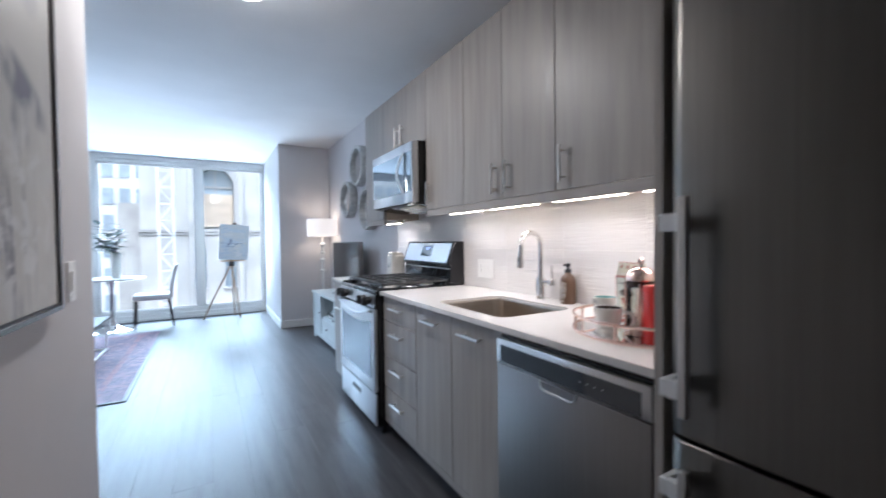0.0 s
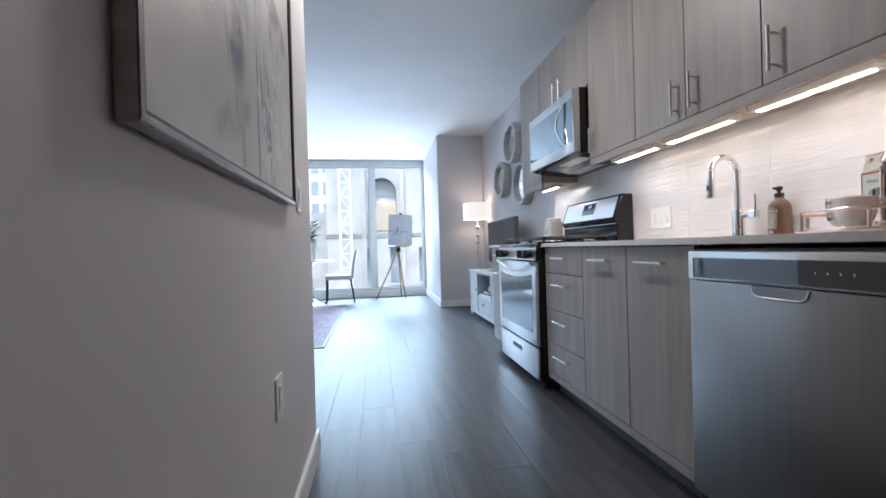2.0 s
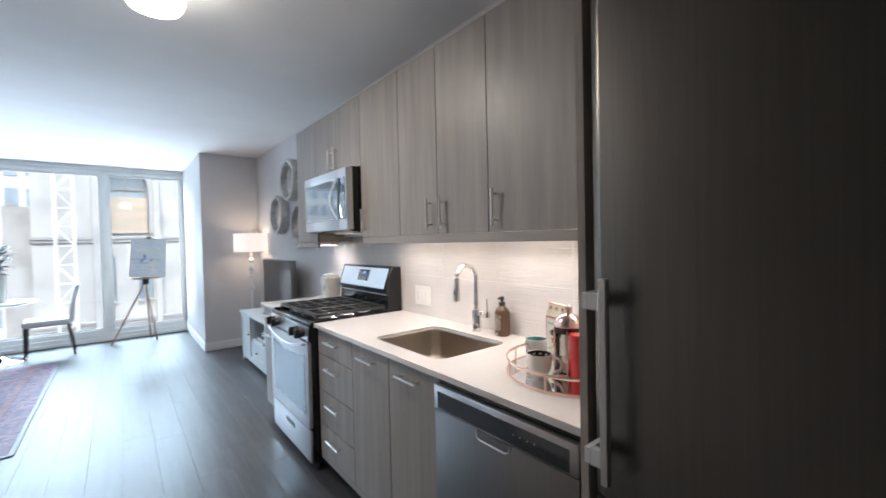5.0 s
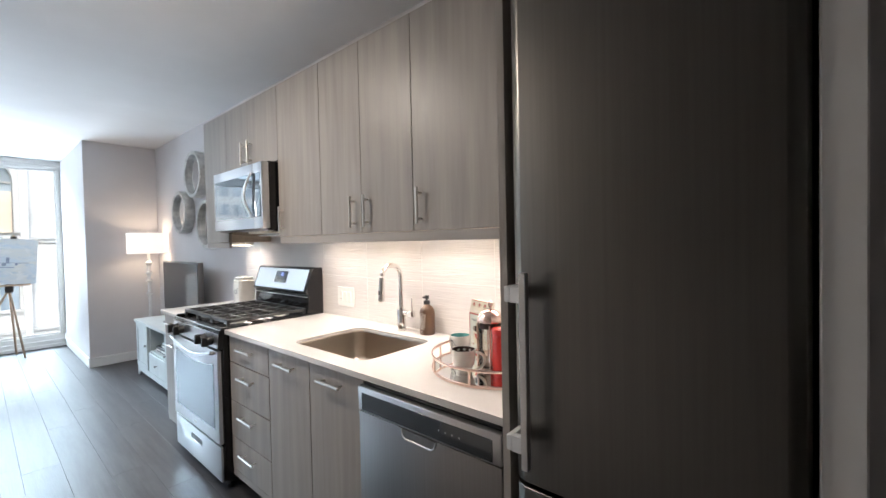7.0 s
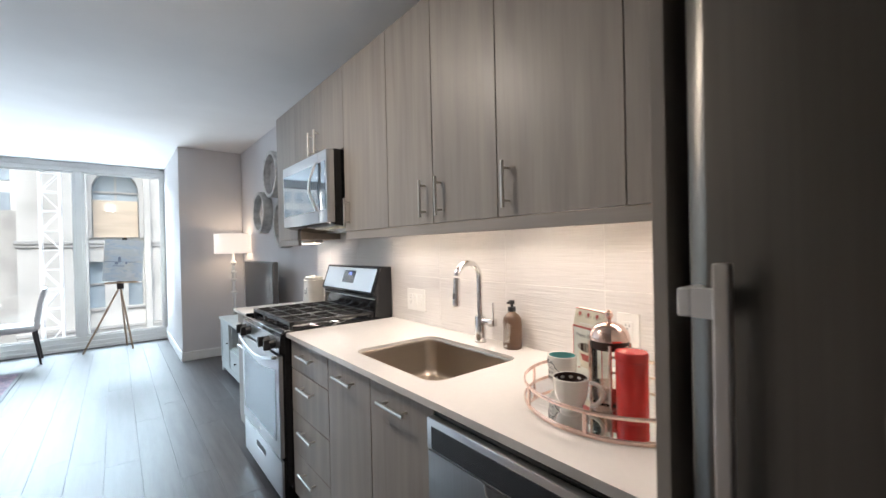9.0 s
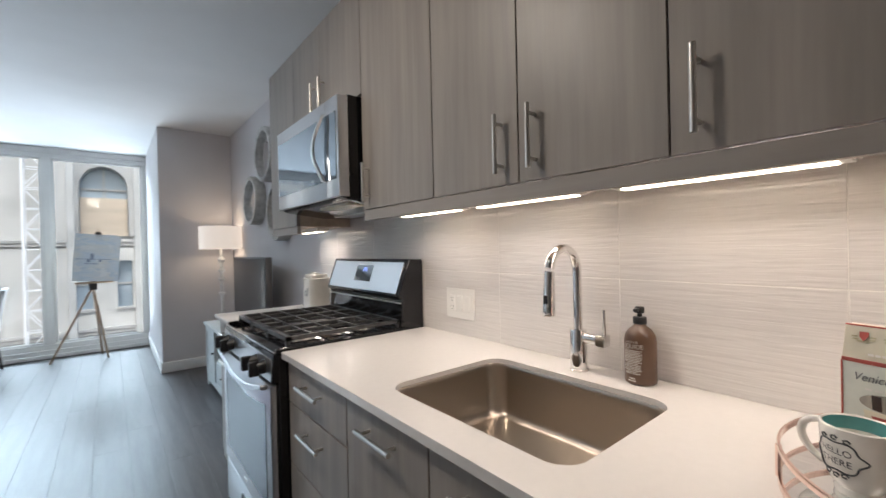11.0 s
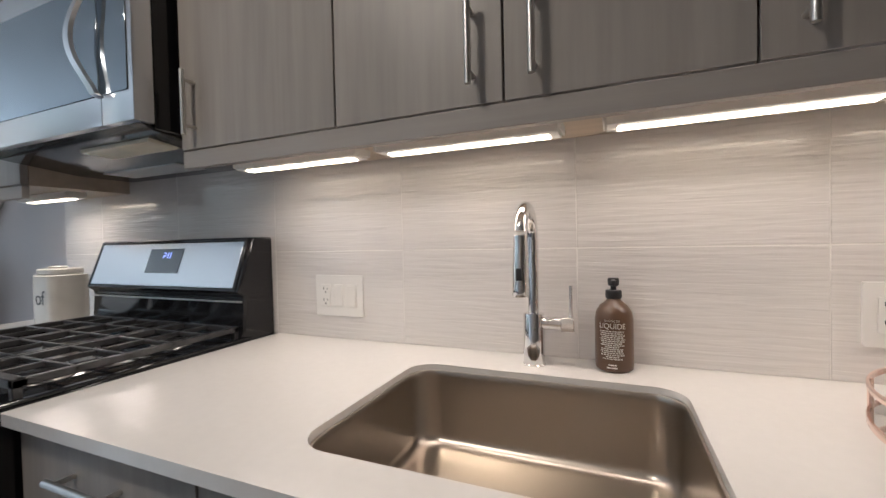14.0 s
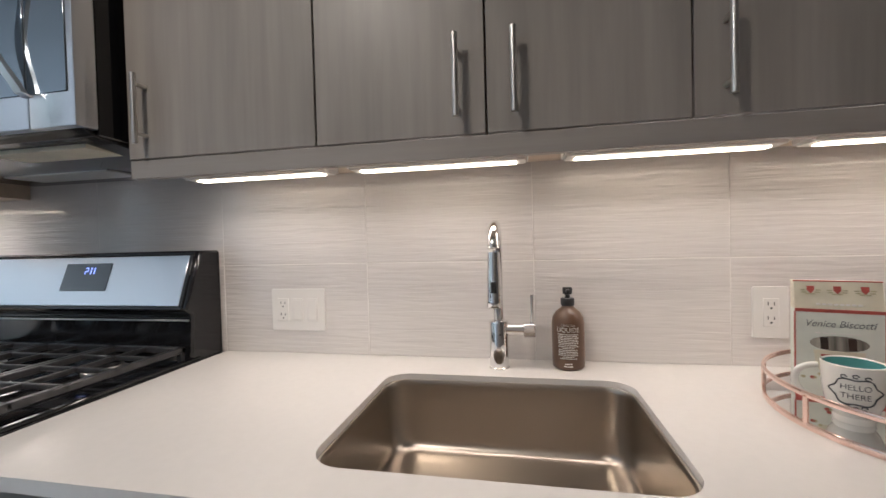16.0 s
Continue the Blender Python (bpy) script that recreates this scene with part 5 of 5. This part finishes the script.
for k, (zz, dpt) in enumerate(((0.375, 0.012), (0.388, 0.010), (0.399, 0.014))):
    solid("disc_case", box(1.20 + 0.004 * k, 4.64 + 0.01 * k, zz + 0.0004, 1.335 + 0.004 * k, 4.83 + 0.01 * k, zz + dpt, 0.001), (PLASTIC, TVBACK, CONSOLE)[k], (1.26, 4.73, zz), "thin flat disc case in a small stack", "disc case", "disc cases")
tv = thing("television", (1.37, 4.72, CT), "flat dark television on a low foot", "television")
part("housing", box(1.345, 4.20, 0.70, 1.395, 5.245, 1.225, 0.006, 2), TVBACK, tv)
part("screen", box(1.3425, 4.214, 0.718, 1.3455, 5.231, 1.211, 0.0005), SCREEN, tv, "dark matt screen")
part("neck", box(1.36, 4.66, 0.61, 1.385, 4.78, 0.705, 0.003), TVBACK, tv)
part("foot", box(1.25, 4.48, CT + 0.0005, 1.45, 4.96, CT + 0.012, 0.004), TVBACK, tv)

# floor lamp
lampx, lampy = 1.352, 5.83
fl = thing("floor_lamp", (lampx, lampy, 0), "white turned floor lamp with a linen drum shade, switched on", "lamp")
part("base", lathe([(0.0, 0.0), (0.135, 0.0), (0.138, 0.012), (0.12, 0.022), (0.05, 0.034), (0.03, 0.05), (0.0, 0.05)], lampx, lampy, 0, 36), WHITE, fl)
prof = [(0.02, 0.05), (0.016, 0.10), (0.016, 0.80), (0.022, 0.815), (0.036, 0.825), (0.036, 0.835), (0.018, 0.845), (0.016, 0.95), (0.02, 0.965), (0.036, 0.975), (0.036, 0.985), (0.018, 0.998), (0.018, 1.055), (0.034, 1.068), (0.034, 1.082), (0.018, 1.095), (0.018, 1.16), (0.030, 1.175), (0.038, 1.19), (0.030, 1.205), (0.016, 1.22), (0.014, 1.33), (0.0, 1.33)]
part("column", lathe(prof, lampx, lampy, 0, 28), WHITE, fl, "turned white column")
part("shade", lathe([(0.205, 1.305), (0.2065, 1.305), (0.2065, 1.545), (0.205, 1.545), (0.205, 1.305)], lampx, lampy, 0, 48, False), LINEN, fl, "glowing linen drum shade")
part("spider", join(cyl((lampx - 0.204, lampy, 1.535), (lampx + 0.204, lampy, 1.535), 0.0025, 8), cyl((lampx, lampy, 1.33), (lampx, lampy, 1.556), 0.004, 8)), NICKEL, fl)
part("finial", lathe([(0.0, 0.0), (0.009, 0.002), (0.012, 0.012), (0.006, 0.022), (0.0, 0.024)], lampx, lampy, 1.55, 16), NICKEL, fl)

# easel with a painting
ez = thing("easel", (0.27, 7.25, 0), "pale wooden tripod easel by the window", "easel")
hub = Vector((0.262, 7.28, 0.90))
for foot in ((-0.145, 7.55, 0.0), (0.385, 7.45, 0.0), (0.325, 7.80, 0.0)):
    f = Vector(foot)
    d = (hub - f).normalized()
    leg = part("leg", tube([f, f + d * 0.45, hub + (f - hub) * 0.02], [0.011, 0.012, 0.012], 8), PALEWOOD, ez)
    part("slide", tube([f + d * 0.25, hub + (f - hub) * 0.06], 0.009, 8), PALEWOOD, leg)
part("hub", box(0.225, 7.25, 0.86, 0.30, 7.31, 0.965, 0.006), DARKWOOD, ez)
part("mast", tube([(0.262, 7.29, 0.90), (0.325, 7.36, 1.56)], 0.011, 8), PALEWOOD, ez)
part("tray_rest", box(0.10, 7.225, 0.935, 0.45, 7.275, 0.957, 0.002), PALEWOOD, ez)
part("top_clip", box(0.295, 7.30, 1.515, 0.35, 7.36, 1.545, 0.003), DARKWOOD, ez)
cv = thing("painting", (0.30, 7.27, 0.958), "small pale painting of a beach on stretched canvas", "painting")
body = bmesh.new()
bmesh.ops.create_cube(body, size=1)
bmesh.ops.scale(body, vec=(0.42, 0.03, 0.56), verts=body.verts)
body2 = bmesh.new()
bmesh.ops.create_cube(body2, size=1)
bmesh.ops.scale(body2, vec=(0.42, 0.002, 0.56), verts=body2.verts)
bmesh.ops.translate(body2, vec=(0, -0.0165, 0), verts=body2.verts)
tilt = Matrix.Translation((0.305, 7.268 + 0.03, 0.958 + 0.279)) @ Matrix.Rotation(radians(-7), 4, "X") @ Matrix.Rotation(radians(4.0), 4, "Y")
for b in (body, body2):
    bmesh.ops.transform(b, matrix=tilt, verts=b.verts)
part("stretcher", body, CARDTOP, cv, "canvas sides")
part("canvas", body2, ART2, cv, "painted face")
for u, v, w, h2 in ((-0.03, -0.02, 0.34, 0.006), (-0.05, -0.075, 0.12, 0.010), (-0.045, 0.01, 0.030, 0.075), (-0.075, -0.04, 0.035, 0.030), (0.03, -0.035, 0.022, 0.028)):
    dab = box(u - w / 2, -0.0185, v - h2 / 2, u + w / 2, -0.0172, v + h2 / 2, 0)
    bmesh.ops.transform(dab, matrix=tilt, verts=dab.verts)
    part("brush_stroke", dab, PAINTBLUE, cv)

# dining table, vase and chairs
DTX, DTY = -1.25, 7.35
tb = thing("pedestal_table", (DTX, DTY, 0), "round white table on a polished chrome trumpet foot", "table")
part("tabletop", lathe([(0.0, 0.722), (0.36, 0.722), (0.395, 0.735), (0.40, 0.742), (0.395, 0.75), (0.0, 0.75)], DTX, DTY, 0, 56), WHITE, tb)
part("pedestal", lathe([(0.27, 0.0), (0.272, 0.006), (0.25, 0.014), (0.14, 0.034), (0.06, 0.075), (0.034, 0.14), (0.028, 0.30), (0.028, 0.60), (0.05, 0.69), (0.10, 0.7215)], DTX, DTY, 0, 48), CHROME, tb, "chrome trumpet foot")
VX, VY = -1.190, 7.33
vase = thing("vase_of_branches", (VX, VY, 0.75), "tall white vase of dark green leafy branches", "plant")
part("vase", lathe([(0.0, 0.0), (0.055, 0.0), (0.058, 0.01), (0.062, 0.30), (0.06, 0.375), (0.056, 0.375), (0.058, 0.30), (0.05, 0.02), (0.0, 0.02)], VX, VY, 0.75, 32), CERAMIC, vase)
rl = random.Random(11)
stems, leaves = [], bmesh.new()
for k in range(11):
    a = rl.uniform(0, 2 * math.pi)
    reach, top = rl.uniform(0.10, 0.27), rl.uniform(0.12, 0.42)
    pts = []
    for i in range(6):
        u = i / 5
        pts.append(Vector((VX + reach * u ** 1.4 * math.cos(a), VY + 0.8 * reach * u ** 1.4 * math.sin(a), 1.0 + (0.10 + top) * u)))
    stems.append(tube(pts, [0.004, 0.0036, 0.003, 0.0026, 0.002, 0.0014], 6))
    for i in range(9):
        u = 0.42 + 0.58 * i / 8
        j = min(4, int(u * 5))
        p = pts[j].lerp(pts[j + 1], u * 5 - j)
        b = a + rl.uniform(-1.6, 1.6)
        d = Vector((math.cos(b), math.sin(b), rl.uniform(-0.1, 0.8))).normalized()
        s = d.cross(Vector((0, 0, 1))).normalized()
        n3 = s.cross(d)
        ln, w = rl.uniform(0.11, 0.17), rl.uniform(0.026, 0.042)
        rows = []
        for q, ww in ((0.0, 0.1), (0.25, 0.8), (0.55, 1.0), (0.8, 0.6), (1.0, 0.03)):
            m0 = p + d * ln * q - Vector((0, 0, 1)) * 0.025 * q * q
            rows.append([leaves.verts.new(m0 - s * w * ww + n3 * 0.004), leaves.verts.new(m0), leaves.verts.new(m0 + s * w * ww + n3 * 0.004)])
        for r0, r1 in zip(rows, rows[1:]):
            for t in (0, 1):
                leaves.faces.new((r0[t], r0[t + 1], r1[t + 1], r1[t]))
part("branches", join(*stems), DARKWOOD, vase, "thin brown stems")
tagged(part("leaves", leaves, LEAF, vase, "narrow dark green leaves"), kind="stuff")


def dining_chair():
    ob = thing("dining_chair", (0, 0, 0), "off-white upholstered dining chair with slim dark legs", "chair", "chairs round the table")
    part("seat", box(-0.23, -0.22, 0.405, 0.23, 0.22, 0.485, 0.03, 3), LEATHER, ob)
    prof = []
    for k in range(9):
        u = k / 8
        prof.append((0.20 + 0.03 * u + 0.055 * u * u, 0.43 + 0.49 * u))
    out = prof + [(x + 0.055 - 0.02 * (z - 0.43), z) for x, z in reversed(prof)]
    part("backrest", prism(out, "y", -0.21, 0.21, 0.008), LEATHER, ob)
    for x, y in ((-0.20, -0.19), (-0.20, 0.19), (0.20, -0.19), (0.20, 0.19)):
        sx = 0.06 if x > 0 else -0.015
        part("leg", tube([(x + sx, y * 1.05, 0.0), (x, y, 0.42)], [0.011, 0.017], 8), DARKWOOD, ob)
    return ob


ch = dining_chair()
copy_thing(ch, pose(-1.99, 7.22, 0, 0, 0, 176))
ch.matrix_basis = pose(-0.79, 7.45, 0, 0, 0, 4)

# rug and low table
rug = thing("rug", (-1.75, 5.48, 0), "faded purple and pink patterned area rug", "rug")
RX0, RX1, RY0, RY1 = -2.9, -0.622, 3.97, 6.93
part("field", box(RX0 + 0.03, RY0 + 0.03, 0.0005, RX1 - 0.03, RY1 - 0.03, 0.009, 0.002), RUG, rug)
for nm, a in (("outer_band", 0.0), ("inner_band", 0.20)):
    w = 0.03 if a == 0 else 0.05
    zt = 0.0096 if a == 0 else 0.0105
    part(nm, join(box(RX0 + a, RY0 + a, 0.0005, RX0 + a + w, RY1 - a, zt, 0.001), box(RX1 - a - w, RY0 + a, 0.0005, RX1 - a, RY1 - a, zt, 0.001), box(RX0 + a + w, RY0 + a, 0.0005, RX1 - a - w, RY0 + a + w, zt, 0.001), box(RX0 + a + w, RY1 - a - w, 0.0005, RX1 - a - w, RY1 - a, zt, 0.001)), INK if a == 0 else RUGEDGE, rug, "dark bound edge" if a == 0 else "pink border band")
lt = thing("low_table", (-1.60, 5.65, 0.01), "low table with a white steel sled base and dark top", "table")
for y in (5.32, 6.0):
    part("sled", tube([(-1.09, y, 0.36), (-1.09, y, 0.022), (-2.1, y, 0.022), (-2.1, y, 0.36)], 0.012, 8), WHITE, lt)
part("tabletop", box(-2.13, 5.22, 0.36, -1.06, 6.10, 0.385, 0.004), DARKWOOD, lt)
part("rail", tube([(-1.09, 5.32, 0.022), (-1.09, 6.0, 0.022)], 0.012, 8), WHITE, lt)

# ---- the street outside ----
setting("ground", box(-600, 9.5, -32, 600, 1200, -31, 0), ASPHALT, "street far below")
tower = thing("stone_building", (0, 26, -31), "pale limestone building with a tall arched bay", "building")
def arch(cx, w, z0, spring, n=14):
    r = w / 2
    return [(cx - r, z0)] + [(cx - r * math.cos(math.pi * k / n), spring + 1.15 * r * math.sin(math.pi * k / n)) for k in range(n + 1)] + [(cx + r, z0)]
def wall_with_holes(x0, z0, x1, z1, holes, y0, y1):
    bm = bmesh.new()
    for y in (y0, y1):
        edges = []
        for loop in [[(x0, z0), (x1, z0), (x1, z1), (x0, z1)]] + holes:
            vs = [bm.verts.new((x, y, z)) for x, z in loop]
            edges += [bm.edges.new((vs[i], vs[(i + 1) % len(vs)])) for i in range(len(vs))]
        bmesh.ops.triangle_fill(bm, use_beauty=True, edges=edges)
    for loop in holes:
        a = [bm.verts.new((x, y0, z)) for x, z in loop]
        b = [bm.verts.new((x, y1, z)) for x, z in loop]
        for i in range(len(loop)):
            j = (i + 1) % len(loop)
            bm.faces.new((a[i], a[j], b[j], b[i]))
    bmesh.ops.remove_doubles(bm, verts=bm.verts[:], dist=1e-5)
    bmesh.ops.recalc_face_normals(bm, faces=bm.faces[:])
    return bm
ARX, ARW = 0.27, 1.66
holes = [arch(ARX, ARW, 2.05, 4.1)]
for cx in (0.92, -0.45, 2.6):
    holes.append([(cx - 0.27, -1.1), (cx - 0.27, 0.98), (cx + 0.27, 0.98), (cx + 0.27, -1.1)])
part("wall", wall_with_holes(-2.9, -31, 9.0, 14.0, holes, 24.0, 24.6), STONE, tower)
part("arch_surround", wall_with_holes(ARX - ARW / 2 - 0.28, 2.05, ARX + ARW / 2 + 0.28, 5.75, [arch(ARX, ARW + 0.03, 2.06, 4.1)], 23.86, 24.0), STONE_D, tower, "moulded stone arch")
arch_win = part("arched_window", box(ARX - ARW / 2, 24.45, 2.05, ARX + ARW / 2, 24.5, 5.4, 0), FARGLASS, tower, "dark blue arched window")
part("boarding", box(ARX - ARW / 2 + 0.02, 24.3, 2.05, ARX + ARW / 2 - 0.02, 24.36, 3.75, 0.01), BOARD, arch_win, "beige boarding in the lower arch")
part("glazing_bar", join(box(ARX - 0.04, 24.38, 3.75, ARX + 0.04, 24.44, 5.2, 0), box(ARX - ARW / 2, 24.38, 4.08, ARX + ARW / 2, 24.44, 4.16, 0)), STONE_D, arch_win)
for cx in (0.92, -0.45, 2.6):
    wn_ = part("window", box(cx - 0.27, 24.40, -1.1, cx + 0.27, 24.44, 0.98, 0), FARGLASS, tower)
    part("sill", box(cx - 0.34, 23.9, -1.2, cx + 0.34, 24.02, -1.08, 0.01), STONE_D, wn_)
    part("bar", box(cx - 0.27, 24.34, -0.08, cx + 0.27, 24.39, 0.0, 0), STONE_D, wn_)
for x0, x1 in ((-0.95, -0.70), (1.28, 1.52), (3.4, 3.7)):
    part("pilaster", box(x0, 23.74, -31, x1, 24.0, 6.0, 0.02), STONE, tower)
for z0, z1, d in ((1.62, 1.90, 0.08), (5.95, 6.4, 0.25), (-2.2, -1.9, 0.1)):
    part("cornice", join(box(-2.95, 24.0 - d, z0, 9.0, 24.0, z0 + (z1 - z0) * 0.5, 0.02), box(-2.98, 24.0 - d - 0.05, z0 + (z1 - z0) * 0.5, 9.0, 24.0, z1, 0.02)), STONE_D, tower)
part("side_wall", box(-2.9, 24.6, -31, 9.0, 40, 14.0, 0), STONE_D, tower)
part("wing_wall", box(-4.2, 27.0, -31, -2.9, 40, 3.4, 0), STONE_D, tower)

crane = thing("tower_crane_mast", (-1.70, 22.0, -31), "white lattice mast of a tower crane", "crane")
h = 0.28
for sx2 in (-h, h):
    for sy2 in (-h, h):
        part("chord", box(-1.70 + sx2 - 0.035, 22 + sy2 - 0.035, -31, -1.70 + sx2 + 0.035, 22 + sy2 + 0.035, 12, 0), CRANE, crane)
lat = []
for k in range(-8, 14):
    z = k * 0.75
    for y in (22 - h, 22 + h):
        lat.append(cyl((-1.70 - h, y, z), (-1.70 + h, y, z), 0.022, 6))
        lat.append(cyl((-1.70 - (h if k % 2 else -h), y, z), (-1.70 + (h if k % 2 else -h), y, z + 0.75), 0.022, 6))
    for x in (-1.70 - h, -1.70 + h):
        lat.append(cyl((x, 22 - (h if k % 2 else -h), z), (x, 22 + (h if k % 2 else -h), z + 0.75), 0.022, 6))
tagged(part("lattice", join(*lat), CRANE, crane, "white diagonal bracing"), kind="stuff")

def far_tower(x0, x1, y0, top, cols, first, pitch, rows):
    ob = thing("far_tower", ((x0 + x1) / 2, y0, -31), "distant pale office tower with rows of windows", "building", "distant towers")
    part("wall", box(x0, y0, -31, x1, y0 + 18, top, 0), FARWALL, ob)
    w = (x1 - x0) / cols
    me = mesh_of("window", box(-w * 0.32, -0.12, -pitch * 0.30, w * 0.32, 0.1, pitch * 0.30, 0), FARGLASS)
    for r in range(rows):
        for c2 in range(cols):
            o = new("window", me)
            o.parent = ob
            o.location = Vector((x0 + w * (c2 + 0.5), y0, first + r * pitch)) - home(ob)
    return ob


far_tower(-14.5, -6.4, 62, 26, 5, -9, 3.2, 11)
far_tower(-34, -17, 75, 20, 8, -9, 3.3, 9)

# ---- wall tiles and floor planks ----
for ya, yb, za, zb in splash(0.590, 3.590, 0.9155, 1.53):
    size = (round(yb - ya, 4), round(zb - za, 4))
    me = bpy.data.meshes.get("tile_%g_%g" % size) or mesh_of("tile_%g_%g" % size, box(TILE_X, -size[0] / 2, -size[1] / 2, TILE_X + 0.008, size[0] / 2, size[1] / 2, 0.0008), TILE, (TILE_X, 0, 0))
    t = new("tile", me)
    t.location, t.parent = (TILE_X, (ya + yb) / 2, (za + zb) / 2), splashback

floor = setting("floor", box(FAR_X - 0.12, BACK_Y - 0.12, -0.25, WALL_X + 0.15, GLASS_Y + 0.15, -0.008, 0), SUBFLOOR, "dark grey-brown oak plank floor with a satin finish")
rng = random.Random(4)
shapes = {}
PW = 0.178
x = FAR_X
while x < WALL_X:
    y = BACK_Y - rng.uniform(0.0, 1.2)
    x1 = min(x + PW, WALL_X)
    while y < GLASS_Y:
        length = rng.choice((1.2, 1.5, 1.8))
        ya, yb = max(y, BACK_Y if x1 > LEFT_X - 0.1 else CORNER_Y - 0.05), min(y + length, GLASS_Y)
        y += length
        if yb - ya < 0.03:
            continue
        key = (round(x1 - x, 3), round(yb - ya, 3))
        if key not in shapes:
            shapes[key] = mesh_of("plank", box(-key[0] / 2 + 0.0003, -key[1] / 2 + 0.0003, -0.008, key[0] / 2 - 0.0003, key[1] / 2 - 0.0003, 0, 0.0007), PLANK)
        pl = new("plank", shapes[key])
        pl.location, pl.parent = ((x + x1) / 2, (ya + yb) / 2, 0), floor
    x += PW
